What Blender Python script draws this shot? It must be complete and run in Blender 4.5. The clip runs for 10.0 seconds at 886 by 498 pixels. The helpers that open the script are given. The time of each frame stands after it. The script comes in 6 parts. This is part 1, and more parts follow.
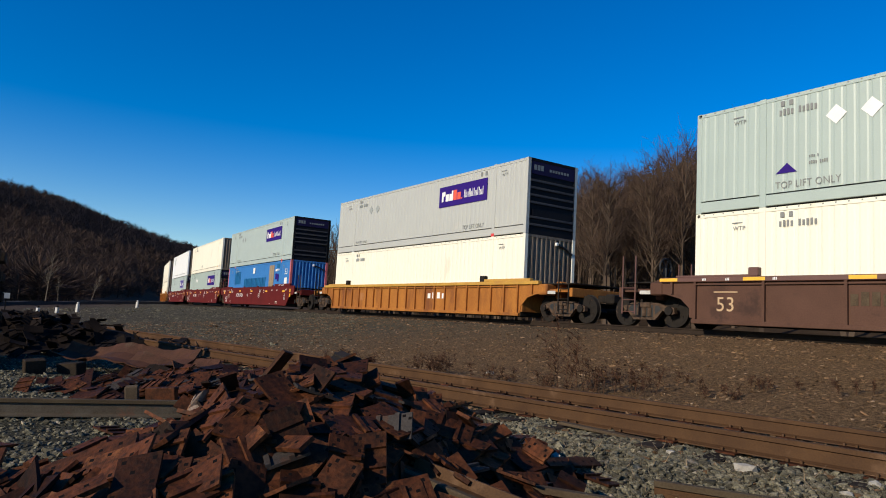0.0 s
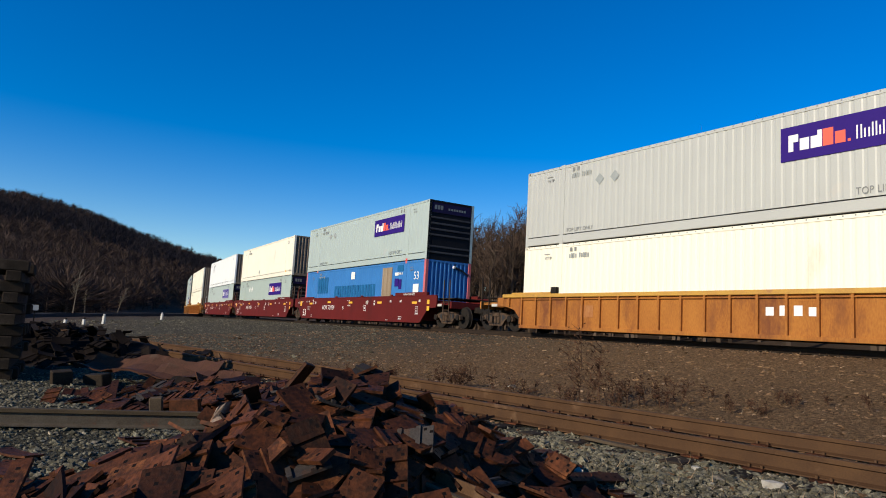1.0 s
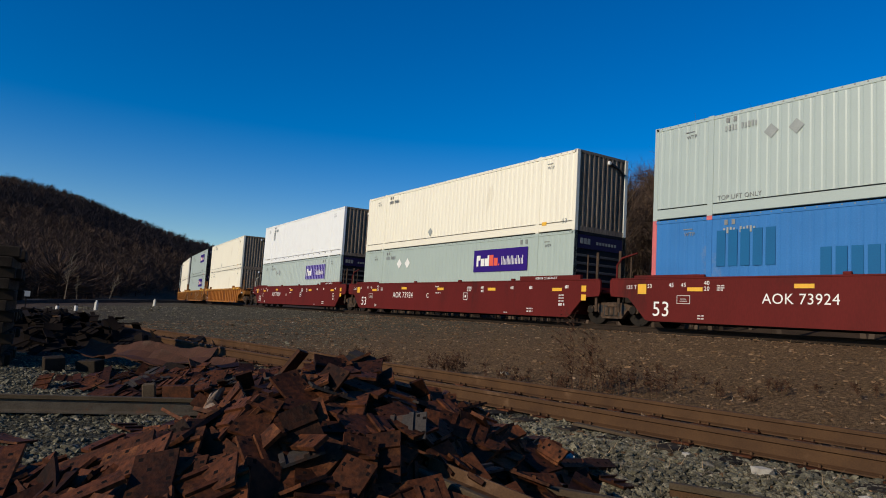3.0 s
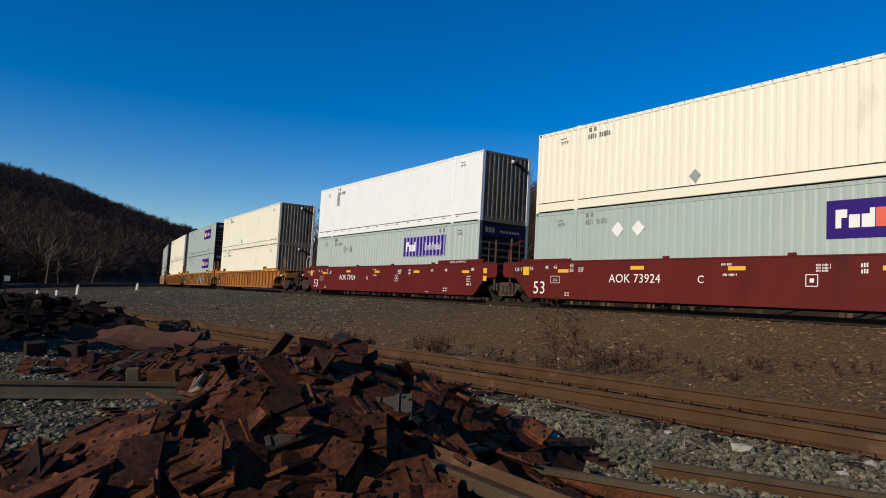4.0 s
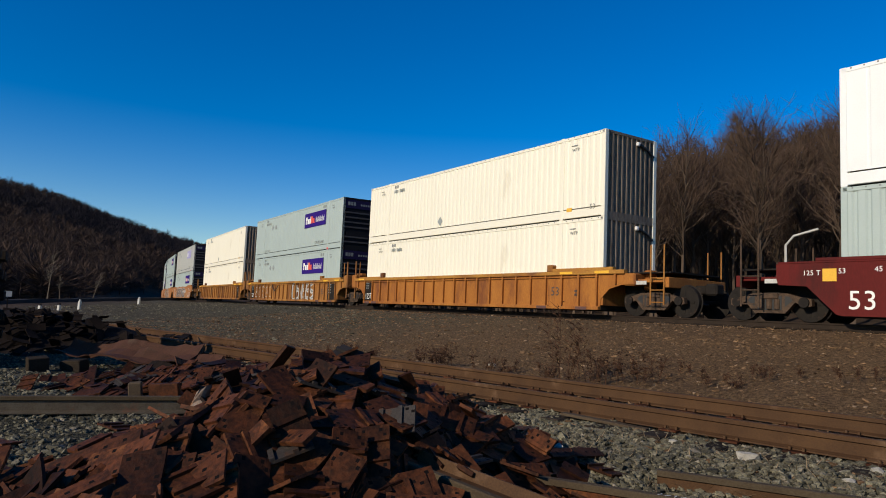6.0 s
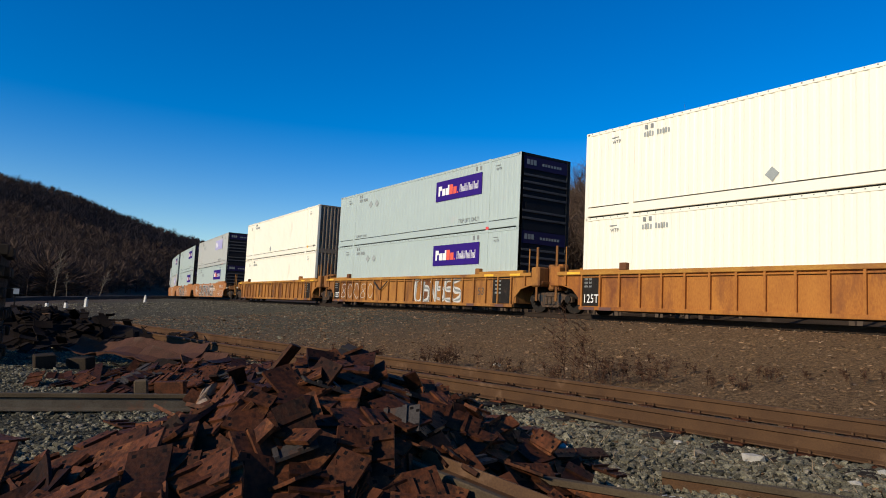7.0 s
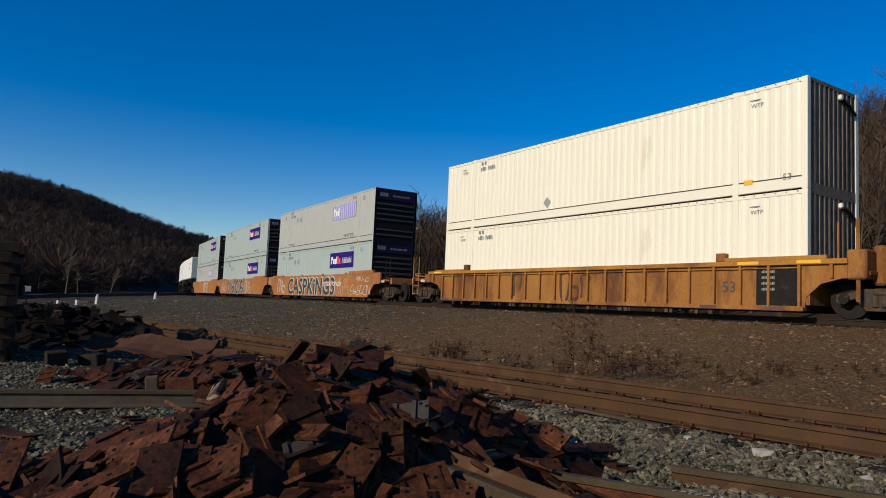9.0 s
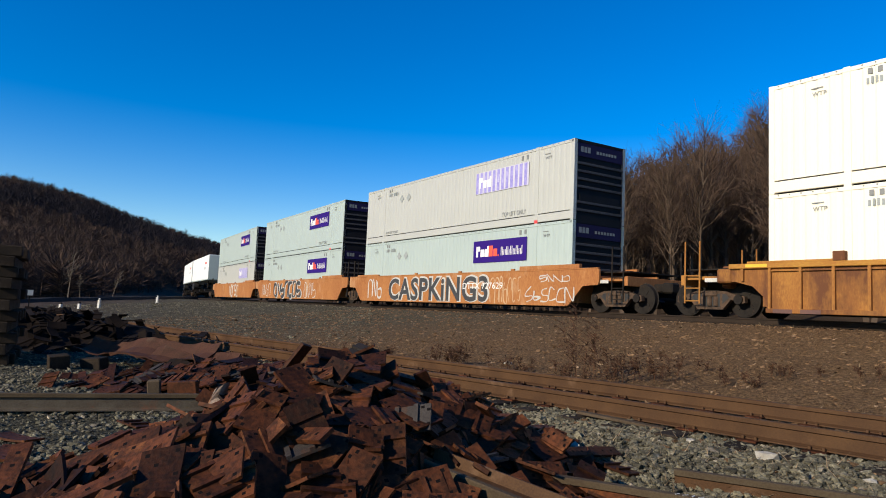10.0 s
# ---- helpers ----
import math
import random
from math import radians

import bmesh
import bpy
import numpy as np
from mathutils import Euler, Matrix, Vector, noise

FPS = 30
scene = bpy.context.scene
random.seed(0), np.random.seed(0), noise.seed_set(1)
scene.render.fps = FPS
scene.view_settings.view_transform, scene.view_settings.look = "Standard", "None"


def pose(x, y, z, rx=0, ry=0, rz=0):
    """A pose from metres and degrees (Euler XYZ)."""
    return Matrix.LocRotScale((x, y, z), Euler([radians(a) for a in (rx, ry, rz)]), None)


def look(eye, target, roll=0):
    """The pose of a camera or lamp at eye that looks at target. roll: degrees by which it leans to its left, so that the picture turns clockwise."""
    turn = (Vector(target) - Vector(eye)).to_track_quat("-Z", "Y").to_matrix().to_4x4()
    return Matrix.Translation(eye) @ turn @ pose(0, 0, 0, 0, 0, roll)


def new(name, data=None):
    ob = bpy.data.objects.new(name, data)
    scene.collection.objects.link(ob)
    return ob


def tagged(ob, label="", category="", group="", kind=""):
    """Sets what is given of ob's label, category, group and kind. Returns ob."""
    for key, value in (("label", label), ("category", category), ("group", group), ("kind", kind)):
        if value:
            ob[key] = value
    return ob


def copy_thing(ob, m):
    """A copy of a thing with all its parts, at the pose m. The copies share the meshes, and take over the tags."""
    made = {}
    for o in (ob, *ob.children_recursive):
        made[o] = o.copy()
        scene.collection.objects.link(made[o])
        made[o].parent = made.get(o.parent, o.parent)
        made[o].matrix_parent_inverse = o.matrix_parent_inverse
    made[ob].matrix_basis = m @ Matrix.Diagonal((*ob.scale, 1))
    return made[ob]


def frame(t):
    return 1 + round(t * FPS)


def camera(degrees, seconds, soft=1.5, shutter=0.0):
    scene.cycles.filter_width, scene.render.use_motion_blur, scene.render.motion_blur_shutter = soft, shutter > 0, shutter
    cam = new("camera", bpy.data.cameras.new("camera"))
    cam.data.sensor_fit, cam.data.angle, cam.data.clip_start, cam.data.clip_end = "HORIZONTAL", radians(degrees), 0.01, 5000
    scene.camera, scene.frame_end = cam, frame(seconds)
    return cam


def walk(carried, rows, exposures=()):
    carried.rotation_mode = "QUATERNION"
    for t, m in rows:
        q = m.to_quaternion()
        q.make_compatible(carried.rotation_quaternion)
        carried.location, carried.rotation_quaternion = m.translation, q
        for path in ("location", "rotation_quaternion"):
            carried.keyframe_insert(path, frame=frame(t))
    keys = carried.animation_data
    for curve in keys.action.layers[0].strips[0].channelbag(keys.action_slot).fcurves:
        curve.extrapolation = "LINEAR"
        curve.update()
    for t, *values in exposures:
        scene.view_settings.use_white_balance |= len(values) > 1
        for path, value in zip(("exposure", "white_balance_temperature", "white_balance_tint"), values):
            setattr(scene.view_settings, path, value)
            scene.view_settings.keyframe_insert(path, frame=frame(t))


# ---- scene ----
cam = camera(65.99, 10.0, soft=1.0)
EYE = 1.25
TURNS = [
    (0.0, -5.21, 5.85, -3.17),
    (0.5, -4.46, 6.26, -3.10),
    (1.0, -3.43, 6.81, -3.33),
    (1.5, -3.27, 6.60, -3.40),
    (2.0, -3.22, 6.07, -3.28),
    (2.5, -3.69, 6.31, -3.84),
    (3.0, -4.00, 5.78, -3.48),
    (3.2, -4.42, 4.87, -3.97),
    (4.5, -5.65, 4.32, -2.65),
    (5.0, -5.31, 4.59, -2.65),
    (5.5, -6.11, 4.47, -3.03),
    (6.0, -5.08, 5.24, -2.45),
    (6.2, -4.45, 5.23, -2.48),
    (7.5, -4.74, 5.18, -2.91),
    (8.0, -4.47, 5.18, -2.93),
    (8.5, -4.34, 5.00, -2.72),
    (9.0, -3.94, 4.79, -2.53),
    (9.5, -3.95, 4.91, -2.56),
    (10.0, -3.78, 5.05, -2.43),
]
walk(cam, [(t, pose(0, 0, EYE, 90 + p, r, y)) for t, y, p, r in TURNS],
     exposures=[(0, -0.07), (0.5, -0.06), (1, 0.0), (1.5, 0.0), (2, 0.21), (2.5, 0.12), (3, -0.42), (3.2, -0.46), (4.5, -0.32), (6.0, -0.28), (7.5, 0.0), (8, -0.03), (8.5, -0.4), (9, -0.4), (9.5, -0.25), (10, 0.18)])

# ---------------------------------------------------------------- light
SUN_DIR = Vector((-0.82, -0.57, 0.0)).normalized()
SUN_EL = radians(23.5)
world = bpy.data.worlds.new("sky")
scene.world = world
world.use_nodes = True
wn = world.node_tree.nodes
wl = world.node_tree.links
sky = wn.new("ShaderNodeTexSky")
sky.sky_type = 'NISHITA'
sky.sun_disc = False
sky.sun_elevation = SUN_EL
sky.sun_rotation = math.atan2(SUN_DIR.x, SUN_DIR.y)
sky.altitude = 300
sky.air_density = 1.0
sky.dust_density = 0.15
sky.ozone_density = 2.5
deep = wn.new("ShaderNodeHueSaturation")
deep.inputs["Hue"].default_value = 0.514
deep.inputs["Saturation"].default_value = 1.58
wl.new(sky.outputs[0], deep.inputs["Color"])
wl.new(deep.outputs[0], wn["Background"].inputs[0])
wn["Background"].inputs[1].default_value = 0.145
sun_data = bpy.data.lights.new("sun", 'SUN')
sun_data.energy = 5.0
sun_data.angle = radians(0.53)
sun_data.color = (1.0, 0.885, 0.69)
sun_ob = new("sun", sun_data)
sd = Vector((SUN_DIR.x * math.cos(SUN_EL), SUN_DIR.y * math.cos(SUN_EL), math.sin(SUN_EL)))
sun_ob.matrix_world = look(sd * 100, (0, 0, 0))

# ---------------------------------------------------------------- materials
def mat(name, c1, c2=None, rough=0.6, metal=0.0, scale=6.0, fine=60.0, bump=0.15, spots=None, spot_amount=0.0, rnd=0.0, dist=0.01, stretch=None):
    """Two colours mixed by two sizes of grain, optional stains of a third, bump, and a change from piece to piece."""
    m = bpy.data.materials.new(name)
    m.use_nodes = True
    n, l = m.node_tree.nodes, m.node_tree.links
    b = n["Principled BSDF"]
    c2 = c2 or tuple(v * 0.75 for v in c1)
    tc = n.new("ShaderNodeTexCoord")
    src = tc.outputs["Object"]
    if stretch:
        mp = n.new("ShaderNodeMapping")
        mp.inputs["Scale"].default_value = stretch
        l.new(src, mp.inputs[0])
        src = mp.outputs[0]
    n1 = n.new("ShaderNodeTexNoise")
    n1.inputs["Scale"].default_value = scale
    n1.inputs["Detail"].default_value = 5
    n2 = n.new("ShaderNodeTexNoise")
    n2.inputs["Scale"].default_value = fine
    n2.inputs["Detail"].default_value = 3
    l.new(src, n1.inputs[0]), l.new(src, n2.inputs[0])
    add = n.new("ShaderNodeMath")
    add.operation = 'ADD'
    l.new(n1.outputs[0], add.inputs[0]), l.new(n2.outputs[0], add.inputs[1])
    rr = n.new("ShaderNodeMapRange")
    rr.inputs["From Min"].default_value = 0.75
    rr.inputs["From Max"].default_value = 1.25
    l.new(add.outputs[0], rr.inputs[0])
    mx = n.new("ShaderNodeMix")
    mx.data_type = 'RGBA'
    mx.inputs[6].default_value = (*c1, 1)
    mx.inputs[7].default_value = (*c2, 1)
    l.new(rr.outputs[0], mx.inputs[0])
    out = mx.outputs[2]
    if spots:
        n3 = n.new("ShaderNodeTexNoise")
        n3.inputs["Scale"].default_value = scale * 0.45
        n3.inputs["Detail"].default_value = 8
        n3.inputs["Roughness"].default_value = 0.7
        l.new(src, n3.inputs[0])
        r3 = n.new("ShaderNodeMapRange")
        r3.inputs["From Min"].default_value = 0.66 - spot_amount * 0.3
        r3.inputs["From Max"].default_value = 0.74 - spot_amount * 0.2
        l.new(n3.outputs[0], r3.inputs[0])
        m3 = n.new("ShaderNodeMix")
        m3.data_type = 'RGBA'
        m3.inputs[7].default_value = (*spots, 1)
        l.new(r3.outputs[0], m3.inputs[0]), l.new(out, m3.inputs[6])
        out = m3.outputs[2]
    if rnd:
        oi = n.new("ShaderNodeObjectInfo")
        gi = n.new("ShaderNodeNewGeometry")
        ad = n.new("ShaderNodeMath")
        ad.operation = 'ADD'
        l.new(oi.outputs["Random"], ad.inputs[0]), l.new(gi.outputs["Random Per Island"], ad.inputs[1])
        fr = n.new("ShaderNodeMath")
        fr.operation = 'FRACT'
        l.new(ad.outputs[0], fr.inputs[0])
        mr = n.new("ShaderNodeMapRange")
        mr.inputs["To Min"].default_value = 1 - rnd
        mr.inputs["To Max"].default_value = 1 + rnd
        l.new(fr.outputs[0], mr.inputs[0])
        hs = n.new("ShaderNodeHueSaturation")
        l.new(mr.outputs[0], hs.inputs["Value"]), l.new(out, hs.inputs["Color"])
        out = hs.outputs[0]
    l.new(out, b.inputs["Base Color"])
    b.inputs["Roughness"].default_value = rough
    b.inputs["Metallic"].default_value = metal
    b.inputs["Specular IOR Level"].default_value = 0.5 if rough < 0.62 else 0.12
    if bump:
        bp = n.new("ShaderNodeBump")
        bp.inputs["Strength"].default_value = bump
        bp.inputs["Distance"].default_value = dist
        l.new(n2.outputs[0], bp.inputs["Height"]), l.new(bp.outputs[0], b.inputs["Normal"])
    return m


RUST = mat("rusty_steel", (0.072, 0.0225, 0.0085), (0.022, 0.0085, 0.004), 0.66, 0.0, 9, 40, 0.5, (0.12, 0.042, 0.014), 0.34, 0.75)
RUST_GREY = mat("worn_steel", (0.12, 0.10, 0.075), (0.08, 0.06, 0.042), 0.65, 0.0, 7, 70, 0.3, (0.16, 0.07, 0.04), 0.3, 0.3)
PLATE_GREY = mat("greyed_steel", (0.045, 0.038, 0.034), (0.028, 0.023, 0.021), 0.66, 0.0, 7, 70, 0.3, (0.07, 0.032, 0.016), 0.3, 0.3)
# near-black rust: paints shade into heap gaps and onto the far mound
RUST_DARK_SHADE = mat("dark_rust_and_shade", (0.012, 0.007, 0.005), (0.006, 0.004, 0.003), 0.9, 0.0, 8, 60, 0.4)
RUST_RED = mat("red_rust_sheet", (0.075, 0.032, 0.02), (0.042, 0.02, 0.013), 0.75, 0.0, 3, 50, 0.3, (0.085, 0.058, 0.038), 0.3)
RUST_TIN = mat("rusting_tinplate", (0.24, 0.19, 0.16), (0.17, 0.10, 0.065), 0.64, 0.0, 9, 60, 0.3, (0.22, 0.075, 0.022), 0.5)
RAIL_STEEL = mat("rail_brown", (0.085, 0.043, 0.019), (0.052, 0.026, 0.013), 0.68, 0.0, 3, 90, 0.2, (0.14, 0.08, 0.045), 0.3)
# rail brown darkened to paint in the shade under the train
MAIN_RAIL_SHADED = mat("shaded_main_rail", (0.034, 0.022, 0.015), (0.02, 0.014, 0.01), 0.7, 0.0, 3, 90, 0.2)
RAIL_TOP = mat("rail_worn_head", (0.085, 0.062, 0.036), (0.05, 0.034, 0.02), 0.7, 0.0, 3, 90, 0.1)
TIE = mat("creosote_timber", (0.034, 0.024, 0.016), (0.016, 0.012, 0.009), 0.9, 0, 4, 60, 0.6, (0.06, 0.043, 0.03), 0.2, 0.4, 0.02)
TIMBER = mat("old_timber", (0.095, 0.068, 0.043), (0.055, 0.038, 0.024), 0.9, 0, 5, 60, 0.4)
STONE = mat("ballast_stone", (0.17, 0.15, 0.10), (0.05, 0.045, 0.031), 0.9, 0, 14, 90, 0.5, (0.33, 0.27, 0.2), 0.3, 0.55)
STONE_PALE = mat("pale_stone", (0.36, 0.33, 0.28), (0.26, 0.23, 0.19), 0.85, 0, 10, 70, 0.4)
LEAF = mat("pale_dead_leaf", (0.30, 0.2, 0.12), (0.2, 0.13, 0.08), 0.9, 0, 12, 80, 0.2, None, 0, 0.5)
EDGE_BLACK = mat("wood_edge_black", (0.02, 0.018, 0.016), (0.035, 0.03, 0.026), 0.95, 0, 6, 60, 0.5)
STONE_BROWN = mat("leaf_and_stone", (0.19, 0.112, 0.057), (0.08, 0.046, 0.024), 0.9, 0, 12, 80, 0.4, (0.30, 0.22, 0.15), 0.25, 0.6)
CREAM = mat("cream_paint", (0.80, 0.75, 0.61), (0.76, 0.705, 0.57), 0.5, 0, 1.2, 30, 0.04, (0.66, 0.60, 0.47), 0.1, 0.0, 0.01, (1, 1, 0.3))
WHITE = mat("white_paint", (0.80, 0.80, 0.78), (0.75, 0.75, 0.73), 0.5, 0, 1.2, 30, 0.04, (0.6, 0.58, 0.53), 0.03)
GREY = mat("pale_grey_green_paint", (0.385, 0.447, 0.415), (0.355, 0.412, 0.385), 0.45, 0, 1.0, 30, 0.04, (0.42, 0.43, 0.40), 0.05)
GREEN = mat("pale_green_paint", (0.37, 0.435, 0.39), (0.34, 0.40, 0.36), 0.45, 0, 1.0, 30, 0.04, (0.36, 0.40, 0.35), 0.05)
WARMGREY = mat("warm_grey_paint", (0.435, 0.435, 0.395), (0.405, 0.405, 0.37), 0.45, 0, 1.0, 30, 0.04, (0.45, 0.43, 0.38), 0.05)
BLUE = mat("blue_paint", (0.042, 0.18, 0.45), (0.035, 0.15, 0.38), 0.64, 0, 1.0, 30, 0.04, (0.12, 0.2, 0.36), 0.15)
TEAL = mat("teal_patch_paint", (0.012, 0.115, 0.27), (0.014, 0.10, 0.24), 0.66, 0, 1, 30, 0.03)
PINK = mat("red_post_paint", (0.62, 0.13, 0.13), (0.5, 0.12, 0.12), 0.5, 0, 3, 30, 0.03)
BARE = mat("bare_rusty_patch", (0.34, 0.27, 0.19), (0.20, 0.14, 0.085), 0.7, 0.1, 3, 30, 0.1, (0.42, 0.38, 0.32), 0.35, 0.0, 0.01, (2.5, 1, 0.12))
# grimy end paint, its base darkened to carry the ends' shade
END_GRIME_SHADE = mat("grimy_shaded_cream_paint", (0.27, 0.21, 0.155), (0.12, 0.086, 0.062), 0.7, 0, 2, 30, 0.1, (0.07, 0.05, 0.042), 0.4, 0.0, 0.01, (1, 1, 0.15))
END_DARK = mat("navy_door_paint", (0.012, 0.012, 0.015), (0.008, 0.008, 0.010), 0.7, 0, 2, 40, 0.05)
END_BLUE = mat("navy_header_paint", (0.016, 0.011, 0.05), (0.013, 0.010, 0.04), 0.65, 0, 2, 40, 0.03)
END_BAR = mat("worn_dark_steel", (0.075, 0.072, 0.075), (0.04, 0.038, 0.04), 0.66, 0, 2, 40, 0.05)
PURPLE = mat("purple_panel", (0.030, 0.010, 0.165), (0.026, 0.009, 0.145), 0.66, 0, 2, 40, 0.02)
PURPLE_PALE = mat("faded_purple_panel", (0.22, 0.19, 0.50), (0.36, 0.33, 0.58), 0.5, 0, 2, 12, 0.02, (0.7, 0.68, 0.7), 0.2)
SCRAPED = mat("scraped_sign_paint", (0.55, 0.53, 0.58), (0.46, 0.44, 0.54), 0.64, 0, 2, 12, 0.02)
# black paint for the darkness inside the plates' holes
HOLE_SHADE = mat("painted_hole_shade", (0.004, 0.003, 0.003), (0.006, 0.004, 0.004), 1.0, 0, 8, 60, 0)
MARK_WHITE = mat("white_marking", (0.80, 0.78, 0.74), (0.72, 0.7, 0.66), 0.5, 0, 4, 40, 0.02)
MARK_ORANGE = mat("orange_marking", (0.72, 0.1, 0.05), (0.66, 0.09, 0.05), 0.5, 0, 4, 40, 0.02)
MARK_DARK = mat("black_marking", (0.03, 0.03, 0.03), (0.05, 0.05, 0.05), 0.6, 0, 4, 40, 0.02)
PLACARD = mat("dull_grey_placard", (0.26, 0.28, 0.27), (0.32, 0.34, 0.33), 0.66, 0, 4, 40, 0.02)
MARK_GREY = mat("grey_marking", (0.16, 0.165, 0.155), (0.22, 0.22, 0.21), 0.6, 0, 4, 40, 0.02)
MARK_YELLOW = mat("yellow_reflector", (0.80, 0.45, 0.04), (0.72, 0.38, 0.03), 0.4, 0, 4, 40, 0.02)
MARK_RED = mat("red_marking", (0.7, 0.05, 0.05), (0.6, 0.05, 0.05), 0.5, 0, 4, 40, 0.02)
ORANGE = mat("weathered_orange_paint", (0.39, 0.155, 0.032), (0.27, 0.095, 0.022), 0.64, 0, 1.6, 30, 0.08, (0.16, 0.055, 0.022), 0.5, 0.0, 0.01, (1, 1, 0.35))
ORANGE2 = mat("worn_yellow_orange_paint", (0.36, 0.165, 0.04), (0.25, 0.10, 0.028), 0.64, 0, 1.6, 30, 0.08, (0.12, 0.048, 0.022), 0.6, 0.0, 0.01, (1, 1, 0.35))
ORANGE3 = mat("salmon_orange_paint", (0.40, 0.175, 0.06), (0.28, 0.105, 0.036), 0.64, 0, 1.1, 25, 0.06, (0.46, 0.27, 0.14), 0.3, 0.0, 0.01, (1, 1, 0.4))
YELLOW = mat("yellow_chord_paint", (0.5, 0.28, 0.04), (0.4, 0.2, 0.036), 0.55, 0, 2, 30, 0.06, (0.3, 0.14, 0.05), 0.25)
CHORD = mat("dirty_yellow_chord_paint", (0.40, 0.20, 0.04), (0.30, 0.125, 0.03), 0.64, 0, 2, 30, 0.06, (0.17, 0.07, 0.03), 0.45, 0.0, 0.01, (0.4, 1, 1))
RED = mat("oxide_red_paint", (0.115, 0.013, 0.011), (0.09, 0.011, 0.009), 0.64, 0, 1.2, 30, 0.05, (0.06, 0.012, 0.01), 0.3, 0.0, 0.01, (1, 1, 0.3))
BROWN = mat("boxcar_brown_paint", (0.10, 0.05, 0.034), (0.075, 0.037, 0.025), 0.64, 0, 1.5, 30, 0.05, (0.05, 0.027, 0.02), 0.3)
BROWN_RED = mat("dull_maroon_paint", (0.12, 0.052, 0.038), (0.09, 0.04, 0.03), 0.6, 0, 1.5, 30, 0.05)
STEEL = mat("grimy_steel", (0.022, 0.018, 0.015), (0.012, 0.010, 0.009), 0.8, 0.0, 6, 60, 0.2, (0.07, 0.042, 0.028), 0.25)
FRAME_BROWN = mat("dusty_cast_steel", (0.105, 0.066, 0.043), (0.045, 0.03, 0.021), 0.8, 0.0, 6, 60, 0.25, (0.03, 0.022, 0.018), 0.4)
# black of greasy parts, also laid on for shaded openings
BLACK = mat("black_grease_and_shade", (0.012, 0.012, 0.012), (0.02, 0.018, 0.016), 0.6, 0, 6, 60, 0.1)
BARK = mat("grey_brown_bark", (0.088, 0.062, 0.044), (0.055, 0.039, 0.028), 0.95, 0, 0.5, 9, 0.3, None, 0, 0.4)
TAN = mat("faded_tan_marking", (0.50, 0.34, 0.19), (0.42, 0.27, 0.15), 0.6, 0, 4, 40, 0.02)
FAR_WOOD = mat("dim_brown_woods", (0.07, 0.046, 0.036), (0.042, 0.028, 0.023), 0.95, 0, 0.02, 0.2, 0, None, 0, 0.5)
DARK_WOOD = mat("darker_hill_woods", (0.026, 0.021, 0.024), (0.015, 0.013, 0.017), 0.95, 0, 0.02, 0.2, 0, None, 0, 0.4)
TWIG = mat("brown_twigs", (0.09, 0.057, 0.04), (0.058, 0.038, 0.027), 0.95, 0, 0.4, 9, 0, None, 0, 0.45)
BIRCH = mat("white_birch_bark", (0.12, 0.10, 0.078), (0.08, 0.065, 0.05), 0.9, 0, 3, 20, 0.2)
WEED = mat("dead_weed_stalk", (0.07, 0.034, 0.019), (0.04, 0.02, 0.012), 0.95, 0, 8, 40, 0, None, 0, 0.4)
STRAW = mat("dry_straw", (0.26, 0.19, 0.11), (0.18, 0.12, 0.07), 0.95, 0, 8, 40, 0, None, 0, 0.4)
POST_WHITE = mat("white_post_paint", (0.52, 0.5, 0.46), (0.4, 0.38, 0.34), 0.6, 0, 4, 40, 0.05)


def ground_material():
    m = bpy.data.materials.new("ground_soil_gravel")
    m.use_nodes = True
    n, l = m.node_tree.nodes, m.node_tree.links
    b = n["Principled BSDF"]
    tc = n.new("ShaderNodeTexCoord")
    at = n.new("ShaderNodeAttribute")
    at.attribute_name = "zone"
    sp = n.new("ShaderNodeSeparateColor")
    l.new(at.outputs["Color"], sp.inputs[0])

    def two(ca, cb, scale, detail, lo=0.35, hi=0.65, rough=0.6):
        t = n.new("ShaderNodeTexNoise")
        t.inputs["Scale"].default_value, t.inputs["Detail"].default_value, t.inputs["Roughness"].default_value = scale, detail, rough
        l.new(tc.outputs["Object"], t.inputs[0])
        r = n.new("ShaderNodeMapRange")
        r.inputs["From Min"].default_value, r.inputs["From Max"].default_value = lo, hi
        l.new(t.outputs[0], r.inputs[0])
        x = n.new("ShaderNodeMix")
        x.data_type = 'RGBA'
        x.inputs[6].default_value, x.inputs[7].default_value = (*ca, 1), (*cb, 1)
        l.new(r.outputs[0], x.inputs[0])
        return x.outputs[2], t.outputs[0]

    gravel, gh = two((0.02, 0.019, 0.013), (0.11, 0.102, 0.073), 34, 8, 0.4, 0.62)
    brown, bh = two((0.062, 0.035, 0.017), (0.225, 0.138, 0.07), 16, 10, 0.42, 0.6, 0.8)
    wood, wh = two((0.035, 0.024, 0.017), (0.075, 0.05, 0.034), 0.25, 9, 0.35, 0.65, 0.75)

    def mixby(fac, a, c):
        x = n.new("ShaderNodeMix")
        x.data_type = 'RGBA'
        l.new(fac, x.inputs[0]), l.new(a, x.inputs[6]), l.new(c, x.inputs[7])
        return x.outputs[2]

    o = mixby(sp.outputs[0], gravel, brown)
    o = mixby(sp.outputs[2], o, wood)
    l.new(o, b.inputs["Base Color"])
    b.inputs["Roughness"].default_value = 0.95
    b.inputs["Specular IOR Level"].default_value = 0.08
    bp = n.new("ShaderNodeBump")
    bp.inputs["Strength"].default_value, bp.inputs["Distance"].default_value = 1.0, 0.06
    l.new(bh, bp.inputs["Height"]), l.new(bp.outputs[0], b.inputs["Normal"])
    return m


